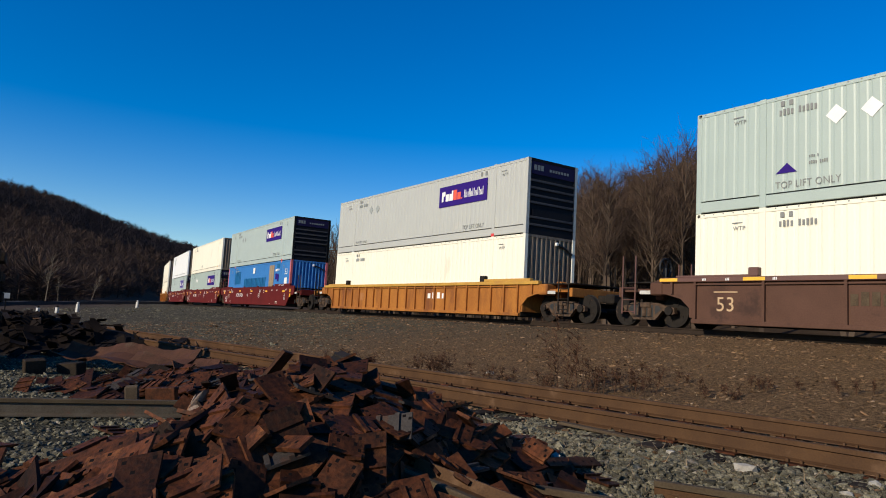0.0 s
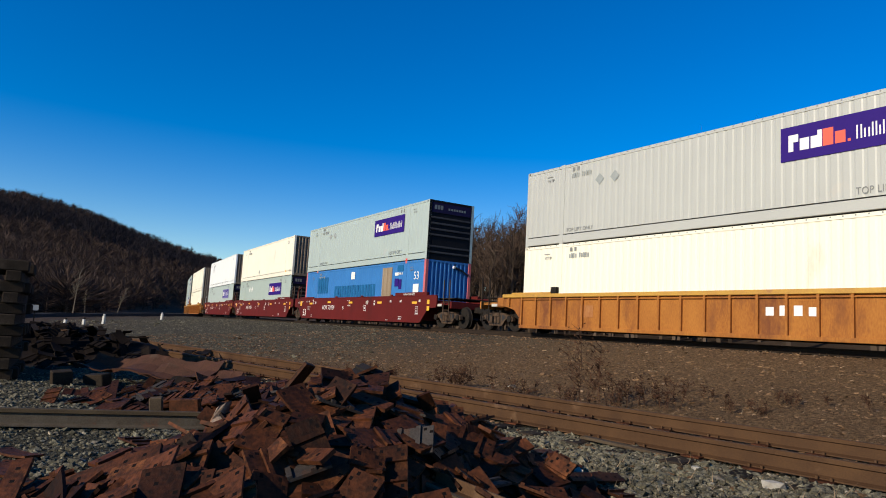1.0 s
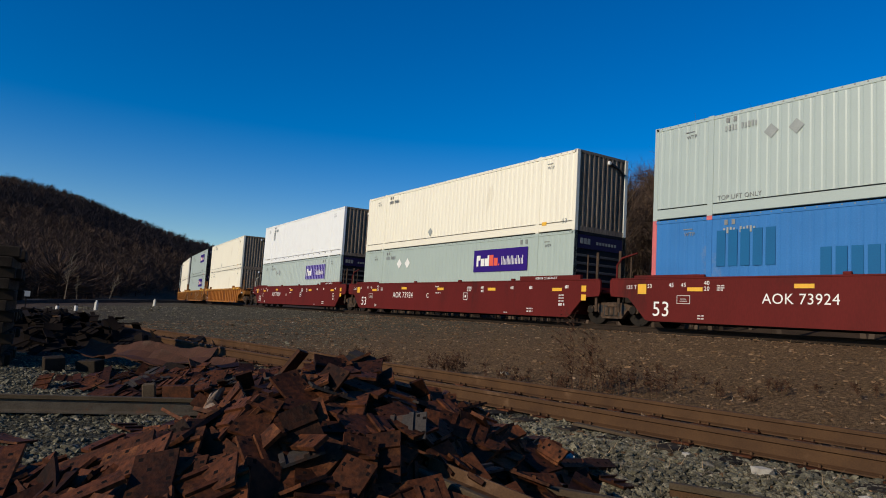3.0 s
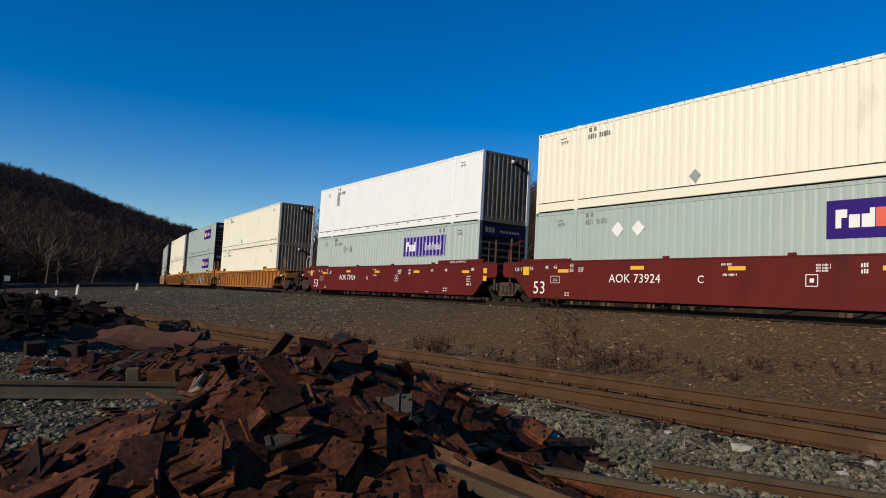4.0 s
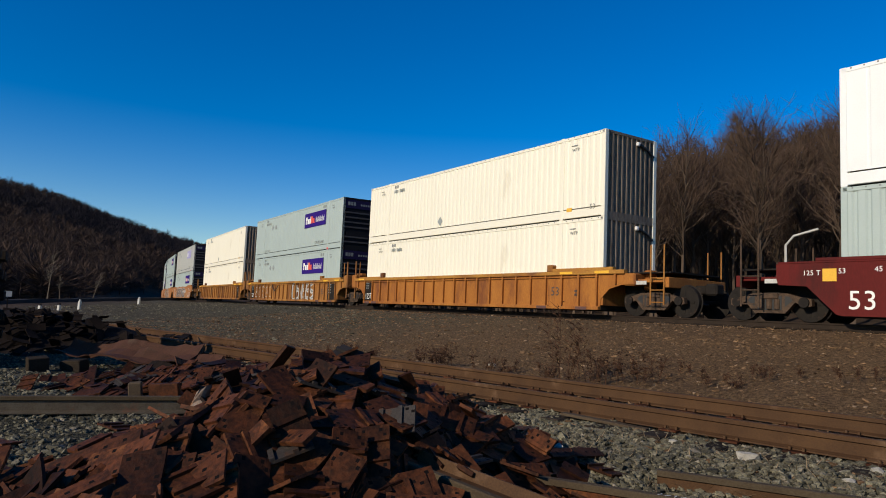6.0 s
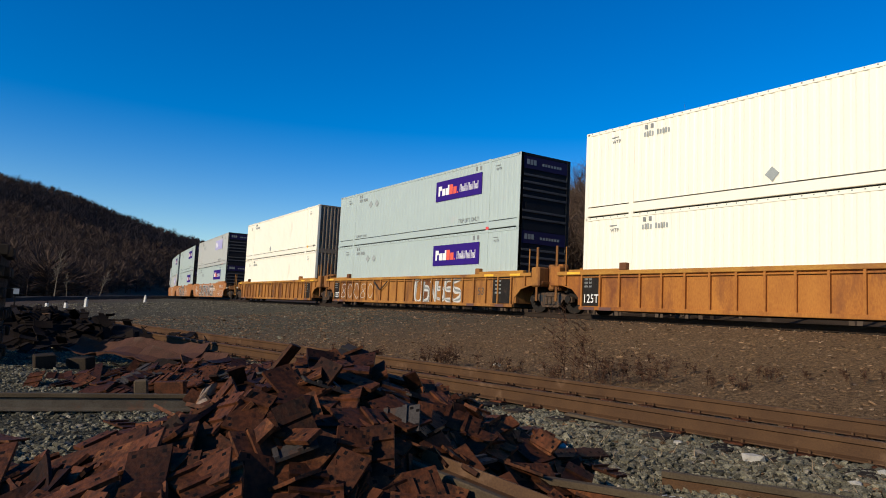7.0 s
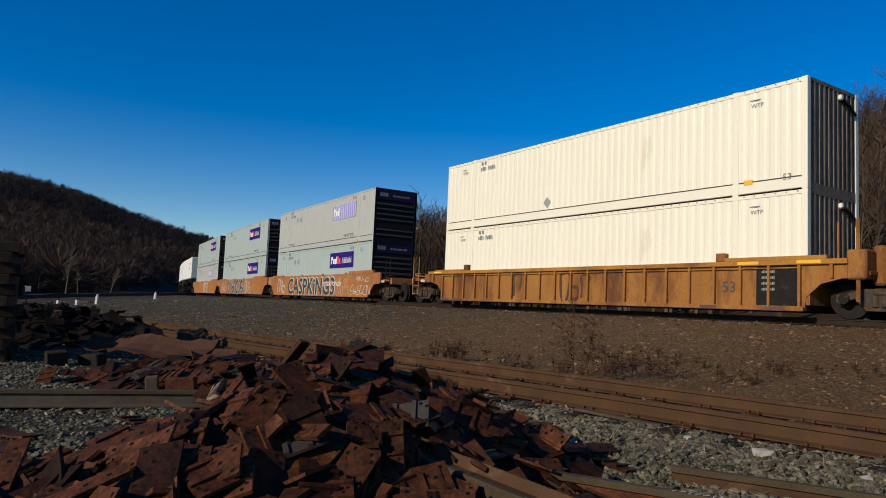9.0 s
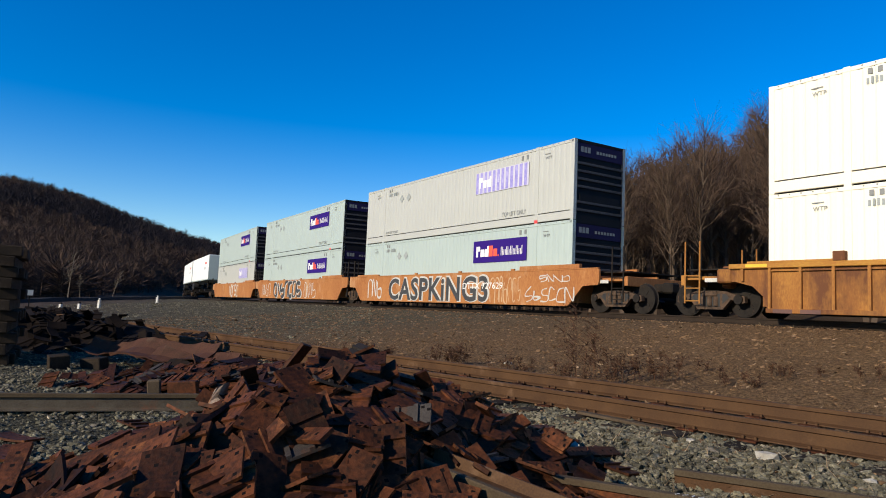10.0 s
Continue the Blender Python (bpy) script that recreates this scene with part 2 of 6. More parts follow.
# ---------------------------------------------------------------- mesh tools
def mesh_ob(name, bm, material, parent=None, label=""):
    me = bpy.data.meshes.new(name)
    bm.to_mesh(me)
    bm.free()
    me.materials.append(material)
    ob = new(name, me)
    if parent:
        ob.parent = parent
    if label:
        ob["label"] = label
    return ob


def part(name, bm, material, parent, label=""):
    return mesh_ob(name, bm, material, parent, label)


def holder(name, label, category, group=""):
    return tagged(new(name), label, category, group)


def add_box(bm, x0, x1, y0, y1, z0, z1, m=None, bevel=0.0):
    tmp = bmesh.new() if bevel else bm
    vs = [tmp.verts.new((x, y, z)) for x in (x0, x1) for y in (y0, y1) for z in (z0, z1)]
    for f in ((0, 1, 3, 2), (4, 6, 7, 5), (0, 4, 5, 1), (2, 3, 7, 6), (0, 2, 6, 4), (1, 5, 7, 3)):
        tmp.faces.new([vs[i] for i in f])
    if m is not None:
        for v in vs:
            v.co = m @ v.co
    if bevel:
        bmesh.ops.bevel(tmp, geom=tmp.edges[:], offset=bevel, segments=1, affect='EDGES')
        me = bpy.data.meshes.new("tmp")
        tmp.to_mesh(me)
        tmp.free()
        bm.from_mesh(me)
        bpy.data.meshes.remove(me)


def box_bm(*a, **k):
    bm = bmesh.new()
    add_box(bm, *a, **k)
    return bm


def prism_bm(profile, y0, y1):
    """A side profile (x, z), pushed from y0 to y1."""
    bm = bmesh.new()
    a = [bm.verts.new((x, y0, z)) for x, z in profile]
    b = [bm.verts.new((x, y1, z)) for x, z in profile]
    bm.faces.new(a)
    bm.faces.new(b[::-1])
    for i in range(len(a)):
        j = (i + 1) % len(a)
        bm.faces.new((a[j], a[i], b[i], b[j]))
    bmesh.ops.recalc_face_normals(bm, faces=bm.faces[:])
    return bm


def tube(bm, pts, radii, sides=6, cap=True):
    """A tube through points with a radius at each."""
    rings = []
    for i, p in enumerate(pts):
        p = Vector(p)
        d = (Vector(pts[min(i + 1, len(pts) - 1)]) - Vector(pts[max(i - 1, 0)])).normalized()
        a = d.cross(Vector((0.31, 0.9, 0.17))).normalized()
        c = d.cross(a)
        rings.append([bm.verts.new(p + (a * math.cos(k * 2 * math.pi / sides) + c * math.sin(k * 2 * math.pi / sides)) * radii[i]) for k in range(sides)])
    for q, r in zip(rings, rings[1:]):
        for k in range(sides):
            bm.faces.new((q[k], q[(k + 1) % sides], r[(k + 1) % sides], r[k]))
    if cap:
        bm.faces.new(rings[0][::-1])
        bm.faces.new(rings[-1])


def cyl_y(bm, x, z, r, y0, y1, sides=20):
    tube(bm, [(x, y0, z), (x, y1, z)], [r, r], sides)


def words(name, text, size, m, material, parent, label="", squeeze=1.0):
    cu = bpy.data.curves.new(name, 'FONT')
    cu.body, cu.size, cu.extrude, cu.align_x = text, size, 0.001, 'CENTER'
    cu.space_character = 1.05
    cu.resolution_u = 3
    cu.materials.append(material)
    ob = new(name, cu)
    ob.parent = parent
    ob.matrix_basis = m @ Matrix.Diagonal((squeeze, 1, 1, 1))
    if label:
        ob["label"] = label
    return ob


# ---------------------------------------------------------------- the main line
BEND_S = (-200, -130, -90, -50, 0, 40)
BEND_K = (0.00539, 0.00357, 0.00218, 0.00163, 0.00231, -0.0011)
RAIL_Z = EYE + 0.11977
SPEED, GAIN = 14.885, 0.0200
GRID = np.arange(-400, 121, 0.5)
bend = np.interp(GRID, BEND_S, BEND_K)
head = np.concatenate([[0], np.cumsum((bend[1:] + bend[:-1]) / 4)])
head = head - head[800] + radians(-61.55795)
LINE_X = np.concatenate([[0], np.cumsum((np.cos(head)[1:] + np.cos(head)[:-1]) / 4)])
LINE_Y = np.concatenate([[0], np.cumsum((np.sin(head)[1:] + np.sin(head)[:-1]) / 4)])
LINE_X = LINE_X - LINE_X[800]
LINE_Y = LINE_Y - LINE_Y[800] + 36.6115


def line_at(s):
    return Vector((np.interp(s, GRID, LINE_X), np.interp(s, GRID, LINE_Y)))


def run(t):
    return SPEED * t + GAIN * t * t / 2


LINE_PTS = np.stack([LINE_X[100:1000:4], LINE_Y[100:1000:4]], 1)
SID_DIR = Vector((-0.629, 0.777))
SID_N = Vector((0.777, 0.629))
SID_C = 7.0
SID_HEAD = EYE - 0.85


LINE_DIR = np.gradient(LINE_PTS, axis=0)


def main_dist(x, y, with_side=False):
    q = np.stack([x, y], 1)[:, None] - LINE_PTS[None]
    sq = (q ** 2).sum(2)
    if not with_side:
        return np.sqrt(sq.min(1))
    k = sq.argmin(1)
    v = q[np.arange(len(k)), k]
    return np.sqrt(sq.min(1)), LINE_DIR[k, 0] * v[:, 1] - LINE_DIR[k, 1] * v[:, 0]


HILL_AZ = (-180, -60, -40, -28.6, -25, -21, -17, -15, -8, -4, -1.7, 2.5, 6, 9.4, 14, 17, 21.7, 24.5, 29, 36, 45, 70, 180)
HILL_EL = (2, 6, 8.2, 8.1, 7.5, 6.1, 4.9, 4.5, 4.0, 3.9, 5.2, 6.5, 7.6, 9.0, 10.3, 12.0, 13.0, 14.2, 15.3, 15.8, 15, 8, 2)


def height(x, y):
    """The ground's height: yard, siding bed, bank of the main line, wooded hills."""
    x, y = np.asarray(x, float), np.asarray(y, float)
    d, side = (np.concatenate(q) for q in zip(*[main_dist(x[i:i + 4000], y[i:i + 4000], True) for i in range(0, len(x), 4000)]))
    nn = x * SID_N.x + y * SID_N.y
    r = np.hypot(x, y)
    az = np.degrees(np.arctan2(x, y))
    a = np.maximum(0, d - 2.3)
    b = np.maximum(0, nn - (SID_C + 2.6))
    t = b / (a + b + 0.01)
    bed = RAIL_Z - 0.205
    low = 0.02 + 0.18 * np.exp(-((nn - SID_C) / 2.4) ** 4)
    z = low + (bed - low) * np.clip(t, 0, 1) ** 1.1
    # a slightly higher shelf beyond the line
    z = z + np.where(side > 0, 0.5 * np.clip((d - 2.8) / 7, 0, 1), 0)
    # hills behind the line
    el = np.interp(az, HILL_AZ, HILL_EL)
    r1 = np.interp(az, (-14, 2), (430, 125))
    r0 = np.interp(az, (-14, 2), (140, 46))
    tree = np.interp(az, (-14, 2), (4.0, 11))
    top = np.tan(np.radians(el)) * r1 - tree + EYE
    u = np.clip((r - r0) / (r1 - r0), 0, 1)
    hill = top * (u ** 1.3) * np.clip((d - 10) / 25, 0, 1) * (y > -40)
    hill = hill * np.where(r > r1, np.exp(-((r - r1) / 900) ** 2), 1)
    z = z + np.maximum(hill, 0)
    wob = 0.03 * np.sin(x * 2.1 + y * 1.3) * np.sin(x * 0.9 - y * 1.7) + 0.02 * np.sin(x * 5.3 + 1) * np.sin(y * 4.7)
    return z + wob * np.clip(a / 2, 0, 1) * np.clip(np.abs(nn - SID_C) - 1.2, 0.15, 1), d, nn


def ground_z(x, y):
    return float(height(np.array([x]), np.array([y]))[0][0])


def build_ground():
    az = np.concatenate([np.arange(-180, -44, 4.0), np.arange(-44, 50, 0.35), np.arange(50, 180, 4.0)])
    rad = np.concatenate([[0.3], np.geomspace(1.2, 60, 260), np.geomspace(60.6, 3000, 70)])
    A, Rr = np.meshgrid(np.radians(az), rad)
    x, y = (np.sin(A) * Rr).ravel(), (np.cos(A) * Rr).ravel()
    z, d, nn = height(x, y)
    na, nr = len(az), len(rad)
    faces = [(j * na + i, j * na + (i + 1) % na, (j + 1) * na + (i + 1) % na, (j + 1) * na + i) for j in range(nr - 1) for i in range(na)]
    faces.append(tuple(range(na))[::-1])
    me = bpy.data.meshes.new("ground")
    me.from_pydata(np.stack([x, y, z], 1).tolist(), [], faces)
    me.polygons.foreach_set("use_smooth", [True] * len(me.polygons))
    r = np.hypot(x, y)
    brown = np.clip((nn - SID_C - 1.6) / 1.5, 0, 1) * np.clip((27 - r) / 9, 0.12, 1)
    wood = np.clip((d - 9) / 10, 0, 1) * ((nn > SID_C + 6) | (r > 40)) + np.clip((r - 60) / 30, 0, 1) * (d > 6)
    col = np.zeros((len(x), 4), np.float32)
    col[:, 0], col[:, 2], col[:, 3] = brown, np.clip(wood, 0, 1), 1
    ca = me.color_attributes.new("zone", 'FLOAT_COLOR', 'POINT')
    ca.data.foreach_set("color", col.ravel())
    me.materials.append(ground_material())
    return tagged(new("ground", me), "gravel yard, brown bank and leaf-covered wooded hills", "ground", kind="structure")


ground = build_ground()


# ---------------------------------------------------------------- rails
RAIL_PROFILE = ((-0.07, 0), (0.07, 0), (0.07, 0.012), (0.012, 0.03), (0.012, 0.125), (0.036, 0.135), (0.036, 0.168), (0.028, 0.175), (-0.028, 0.175), (-0.036, 0.168), (-0.036, 0.135), (-0.012, 0.125), (-0.012, 0.03), (-0.07, 0.012))


FOOT_PROFILE = RAIL_PROFILE[:5] + RAIL_PROFILE[11:]
HEAD_PROFILE = RAIL_PROFILE[4:12]


def rail_bm(pts, z, profile=RAIL_PROFILE):
    """A rail swept along plan points; z is its foot (one value or one a point)."""
    bm = bmesh.new()
    rings = []
    for i, p in enumerate(pts):
        d = (pts[min(i + 1, len(pts) - 1)] - pts[max(i - 1, 0)]).normalized()
        nrm = Vector((d.y, -d.x))
        zz = z[i] if isinstance(z, (list, tuple)) else z
        rings.append([bm.verts.new((p.x + nrm.x * a, p.y + nrm.y * a, zz + b)) for a, b in profile])
    k = len(profile)
    for q, r in zip(rings, rings[1:]):
        for j in range(k):
            bm.faces.new((q[j], q[(j + 1) % k], r[(j + 1) % k], r[j]))
    bm.faces.new(rings[0])
    bm.faces.new(rings[-1][::-1])
    bmesh.ops.recalc_face_normals(bm, faces=bm.faces[:])
    return bm


def offset_line(s0, s1, step, off):
    out = []
    for s in np.arange(s0, s1, step):
        p, q = line_at(s - 0.5), line_at(s + 0.5)
        d = (q - p).normalized()
        out.append(line_at(s) + Vector((d.y, -d.x)) * off)
    return out


for off in (0.75, -0.75):
    tagged(mesh_ob("main_line_rail", rail_bm(offset_line(-260, 60, 2.0, off), RAIL_Z - 0.175), MAIN_RAIL_SHADED), "brown steel rail on the raised main line", "rail", "main line rails", "structure")


def siding_line(off, a0=-9.0, a1=62.0, step=1.0):
    """The siding, which swings off to run clear of the bank far away."""
    return [SID_N * (SID_C + off - 0.0012 * max(0, a - 18) ** 2) + SID_DIR * a for a in np.arange(a0, a1, step)]


for off in (0.75, -0.75):
    tagged(mesh_ob("siding_rail", rail_bm(siding_line(off), SID_HEAD - 0.175), RAIL_STEEL), "rusty brown rail of the disused siding, half sunk in ballast", "rail", "siding rails", "structure")

tie_bm = box_bm(-0.11, 0.11, -1.28, 1.28, -0.17, 0.0, bevel=0.012)
tie_first = tagged(mesh_ob("railway_tie", tie_bm, TIE), "dark weathered timber tie under the siding rails", "railway tie", "siding ties")
for sy in (-1, 1):
    tp = part("base_plate", box_bm(-0.09, 0.09, sy * 0.75 - 0.17, sy * 0.75 + 0.17, 0.0, 0.018, bevel=0.004), RUST, tie_first)
    for sx in (-1, 1):
        for q in (-1, 1):
            part("spike", box_bm(sx * 0.055 - 0.012, sx * 0.055 + 0.012, sy * 0.75 + q * 0.084 - 0.014, sy * 0.75 + q * 0.084 + 0.014, 0.01, 0.045, bevel=0.004), RAIL_STEEL, tp)
tang = math.degrees(math.atan2(SID_DIR.y, SID_DIR.x))
ties = siding_line(0, -8.0, 30.0, 0.56)
for i, p in enumerate(ties):
    m = pose(p.x, p.y, SID_HEAD - 0.18 - random.random() * 0.012, 0, 0, tang + random.uniform(-1.5, 1.5))
    if i == 0:
        tie_first.matrix_basis = m
    else:
        copy_thing(tie_first, m)


main_tie = bpy.data.meshes.new("railway_tie")
bm = box_bm(-1.3, 1.3, -0.115, 0.115, -0.17, 0.0, bevel=0.015)
bm.to_mesh(main_tie)
bm.free()
main_tie.materials.append(TIE)
for a, b in zip(offset_line(-40, 34, 0.56, 0.0), offset_line(-39.5, 34.5, 0.56, 0.0)):
    d = b - a
    tie = tagged(new("railway_tie", main_tie), "dark timber tie bedded in the main line's ballast", "railway tie", "main line ties")
    tie.matrix_basis = pose(a.x, a.y, RAIL_Z - 0.176, 0, 0, math.degrees(math.atan2(d.y, d.x)) + 90)

# ---------------------------------------------------------------- containers
CL, CW, CH = 16.15, 2.59, 2.90
LIFT = 6.096
SHARED = {}


def shared_part(key, name, make, material, parent, label="", m=None):
    """A part whose mesh is made once and shared by all alike parts."""
    full = (key, material.name)
    if full not in SHARED:
        bm = make()
        me = bpy.data.meshes.new(name)
        bm.to_mesh(me)
        bm.free()
        me.materials.append(material)
        SHARED[full] = me
    ob = new(name, SHARED[full])
    ob.parent = parent
    if m is not None:
        ob.matrix_basis = m
    if label:
        ob["label"] = label
    return ob


def wave_panel(x0, x1, z0, z1, pitch, depth, groove):
    """A corrugated steel sheet in the plane y = 0, its face towards -y."""
    xs = []
    n = max(1, round((x1 - x0) / pitch))
    p = (x1 - x0) / n
    for i in range(n):
        a = x0 + i * p
        g = p * groove
        xs += [(a, 0), (a + p - g, 0), (a + p - g * 0.72, depth), (a + p - g * 0.28, depth)]
    xs.append((x1, 0))
    bm = bmesh.new()
    rows = [[bm.verts.new((x, y, z)) for x, y in xs] for z in (z0, z1)]
    back = [[bm.verts.new((x, depth + 0.02, z)) for x in (x0, x1)] for z in (z0, z1)]
    for i in range(len(xs) - 1):
        bm.faces.new((rows[0][i], rows[0][i + 1], rows[1][i + 1], rows[1][i]))
    bm.faces.new((back[0][1], back[0][0], back[1][0], back[1][1]))
    bm.faces.new(rows[1] + [back[1][1], back[1][0]])
    bm.faces.new(rows[0][::-1] + [back[0][0], back[0][1]])
    bm.faces.new((rows[0][0], rows[1][0], back[1][0], back[0][0]))
    bm.faces.new((rows[0][-1], back[0][1], back[1][1], rows[1][-1]))
    return bm


def near_side(x, z, y=-1.335):
    """The pose of a sign on a car's camera side."""
    return pose(x, y, z, 90, 0, 0)


def plate_mark(name, x0, x1, z0, z1, y, material, parent, label=""):
    return part(name, box_bm(x0, x1, y - 0.004, y, z0, z1), material, parent, label)


def code_bars(x, z, n, h, y, material, parent, w=None, gap=1.7):
    """Unreadable lettering as a row of small bars."""
    bm = bmesh.new()
    w = w or h * 0.34
    for i in range(n):
        if i in (4, 10):
            continue
        add_box(bm, x + i * w * gap, x + i * w * gap + w, y - 0.003, y, z, z + h * (1.0 if i % 3 else 0.85))
    return tagged(part("lettering", bm, material, parent), kind="stuff")


def logo_panel(parent, pale=""):
    """The sign panel; its words are plain blocks in their colours."""
    y = -CW / 2 - 0.008
    panel = part("logo_panel", box_bm(2.15, 5.62, y - 0.004, y, 1.54, 2.45), (PURPLE_PALE if pale == "worn" else SCRAPED) if pale else PURPLE, parent, "faded lilac sign panel" if pale else "purple sign panel with white and orange marks")
    yy = y - 0.005

    def blocks(rows, material):
        bm = bmesh.new()
        for a, b, c, d in rows:
            add_box(bm, 2.36 + a, 2.36 + b, yy - 0.003, yy, 1.78 + c, 1.78 + d)
        return part("sign_lettering", bm, material, panel)

    if pale:
        # paint left only on the raised bands of the corrugation
        bm = bmesh.new()
        for k in range(12):
            add_box(bm, 2.17 + k * 0.288, 2.17 + k * 0.288 + 0.18, yy - 0.0005, yy + 0.001, 1.56, 2.43)
        tagged(part("paint_band", bm, PURPLE if pale == "worn" else PURPLE_PALE, panel), kind="stuff")
    blocks(((0.0, 0.13, 0, 0.44), (0.13, 0.26, 0.24, 0.44), (0.30, 0.54, 0.0, 0.31), (0.58, 0.75, 0.0, 0.31), (0.75, 0.86, 0, 0.44)), MARK_WHITE)
    if not pale:
        blocks(((0.88, 1.14, 0, 0.44), (1.18, 1.43, 0.0, 0.31), (1.48, 1.55, 0.0, 0.07)), MARK_ORANGE)
    if pale != "scraped":
        bars, x = [], 1.68
        for tall, n in ((1, 2), (0, 2), (1, 1), (1, 1), (0, 1), (1, 2), (0, 2), (1, 2), (0, 2), (1, 1)):
            for k in range(n):
                bars.append((x, x + 0.035, 0.02, 0.36 if tall else 0.25))
                x += 0.035 + (0.06 if k < n - 1 else 0.045)
        tagged(blocks(bars, MARK_WHITE), kind="stuff")


def make_container(paint, label, end="rib", logo="", pitch=0.285, groove=0.5, marks=(), posts=None, diamonds=None, deep=0.0085):
    c = holder("container", label, "shipping container", "containers of the train")
    h = CW / 2
    posts = posts or paint
    tag = (pitch, groove, deep)
    spans = ((-CL / 2 + 0.09, -LIFT - 0.09), (-LIFT + 0.09, LIFT - 0.09), (LIFT + 0.09, CL / 2 - 0.09))
    for k, (a, b) in enumerate(spans):
        shared_part(("side", k, tag), "side_panel", lambda: wave_panel(a, b, 0.36, CH - 0.11, pitch, deep, groove), paint, c, m=pose(0, -h + 0.012, 0))
    shared_part("far_side", "side_panel", lambda: box_bm(-CL / 2 + 0.09, CL / 2 - 0.09, -0.03, 0, 0.18, CH - 0.11), paint, c, m=pose(0, h - 0.012, 0))
    shared_part("roof", "roof", lambda: box_bm(-CL / 2 + 0.05, CL / 2 - 0.05, -h + 0.06, h - 0.06, CH - 0.06, CH - 0.02), paint, c)
    shared_part("floor", "underframe", lambda: box_bm(-CL / 2 + 0.05, CL / 2 - 0.05, -h + 0.06, h - 0.06, 0.04, 0.12), STEEL, c)
    for sy in (-1, 1):
        shared_part(("top_rail", sy), "top_rail", lambda: box_bm(-CL / 2 + 0.05, CL / 2 - 0.05, -0.04, 0.04, CH - 0.12, CH - 0.012, bevel=0.01), paint, c, m=pose(0, sy * (h - 0.04), 0))
        shared_part(("bottom_rail", sy), "bottom_rail", lambda: box_bm(-CL / 2 + 0.05, CL / 2 - 0.05, -0.045, 0.045, 0.04, 0.325, bevel=0.01), paint, c, m=pose(0, sy * (h - 0.05), 0))
        for sx in (-1, 1):
            shared_part("corner_post", "corner_post", lambda: box_bm(-0.08, 0.08, -0.08, 0.08, 0, CH, bevel=0.012), posts, c, m=pose(sx * (CL / 2 - 0.08), sy * (h - 0.08), 0))
            shared_part("lift_post", "lift_post", lambda: box_bm(-0.09, 0.09, -0.05, 0.05, 0.02, CH - 0.01, bevel=0.01), paint, c, m=pose(sx * LIFT, sy * (h - 0.045), 0))
            if sy < 0:
                for zz, nm in ((0.0, "lower_casting"), (CH - 0.12, "upper_casting")):
                    shared_part((nm, "red" if sx > 0 else ""), "lift_casting", lambda: box_bm(-0.09, 0.09, -0.012, 0.05, 0, 0.125, bevel=0.006), MARK_RED if (sx > 0 and logo and zz == 0) else posts, c, m=pose(sx * LIFT, -h - 0.0, zz))
    # small lashing notches along the top edge
    def notches():
        bm = bmesh.new()
        for i in range(54):
            x = -CL / 2 + 0.25 + i * 0.295
            add_box(bm, x, x + 0.035, -0.004, 0, 0, 0.035)
        return bm
    tagged(shared_part("notches", "lashing_notches", notches, MARK_GREY, c, m=pose(0, -h - 0.001, CH - 0.065)), kind="stuff")
    # the two ends
    for sx in (-1, 1):
        turn = pose(sx * (CL / 2 - 0.012), 0, 0, 0, 0, 90 * sx)
        # cream and white ends get the darker paint, with shade in its colour
        if end == "rib":
            shared_part("end_rib", "end_panel", lambda: wave_panel(-h + 0.14, h - 0.14, 0.18, CH - 0.1, 0.23, 0.06, 0.72), BLUE if paint is BLUE else END_GRIME_SHADE, c, "grimy corrugated end in shade", turn)
        else:
            ep = shared_part("end_door", "end_panel", lambda: box_bm(-h + 0.14, h - 0.14, 0.03, 0.07, 0.05, CH - 0.05), END_DARK, c, "dark navy ribbed end", turn)
            for i in range(7):
                if i != 2:
                    shared_part("end_bar", "stiffener", lambda: box_bm(-h + 0.16, h - 0.16, -0.02, 0.035, 0, 0.09, bevel=0.012), END_BAR, ep, m=pose(0, 0, 0.32 + i * 0.28))
            shared_part("end_plate", "name_plate", lambda: box_bm(-h + 0.3, h - 0.3, -0.01, 0.035, 0.62, 0.95), END_DARK, ep)
            shared_part("end_head", "header_panel", lambda: box_bm(-h + 0.16, h - 0.16, 0.0, 0.035, 2.3, 2.78), END_BLUE, ep)
            def tiny():
                bm = bmesh.new()
                for i in range(3):
                    add_box(bm, -0.98 + i * 0.17, -0.85 + i * 0.17, -0.006, 0.0, 2.46, 2.66)
                for i in range(7):
                    add_box(bm, -0.2 + i * 0.15, -0.1 + i * 0.15, -0.006, 0.0, 2.48, 2.58)
                return bm
            tagged(shared_part("end_word", "header_lettering", tiny, MARK_GREY, ep), kind="stuff")
            for sy in (-1, 1):
                shared_part("end_frame", "end_post", lambda: box_bm(-0.08, 0.08, -0.012, 0.02, 0, CH, bevel=0.004), END_DARK, ep, m=pose(sy * (h - 0.09), 0, 0))
        shared_part("end_sill", "end_sill", lambda: box_bm(-h + 0.1, h - 0.1, 0.0, 0.06, 0, 0.18), (BLUE if paint is BLUE else END_GRIME_SHADE) if end == "rib" else END_DARK, c, m=turn)
        shared_part("end_head_rail", "end_header", lambda: box_bm(-h + 0.1, h - 0.1, 0.0, 0.06, CH - 0.1, CH), (BLUE if paint is BLUE else END_GRIME_SHADE) if end == "rib" else END_DARK, c, m=turn)
    if end == "rib":
        # black tube models the hose together with its diagonal cast shadow
        bm = bmesh.new()
        tube(bm, [(CL / 2 + 0.03, 0.35, 2.62), (CL / 2 + 0.03, 0.75, 2.5), (CL / 2 + 0.03, 1.1, 2.3)], [0.06, 0.045, 0.03], 8)
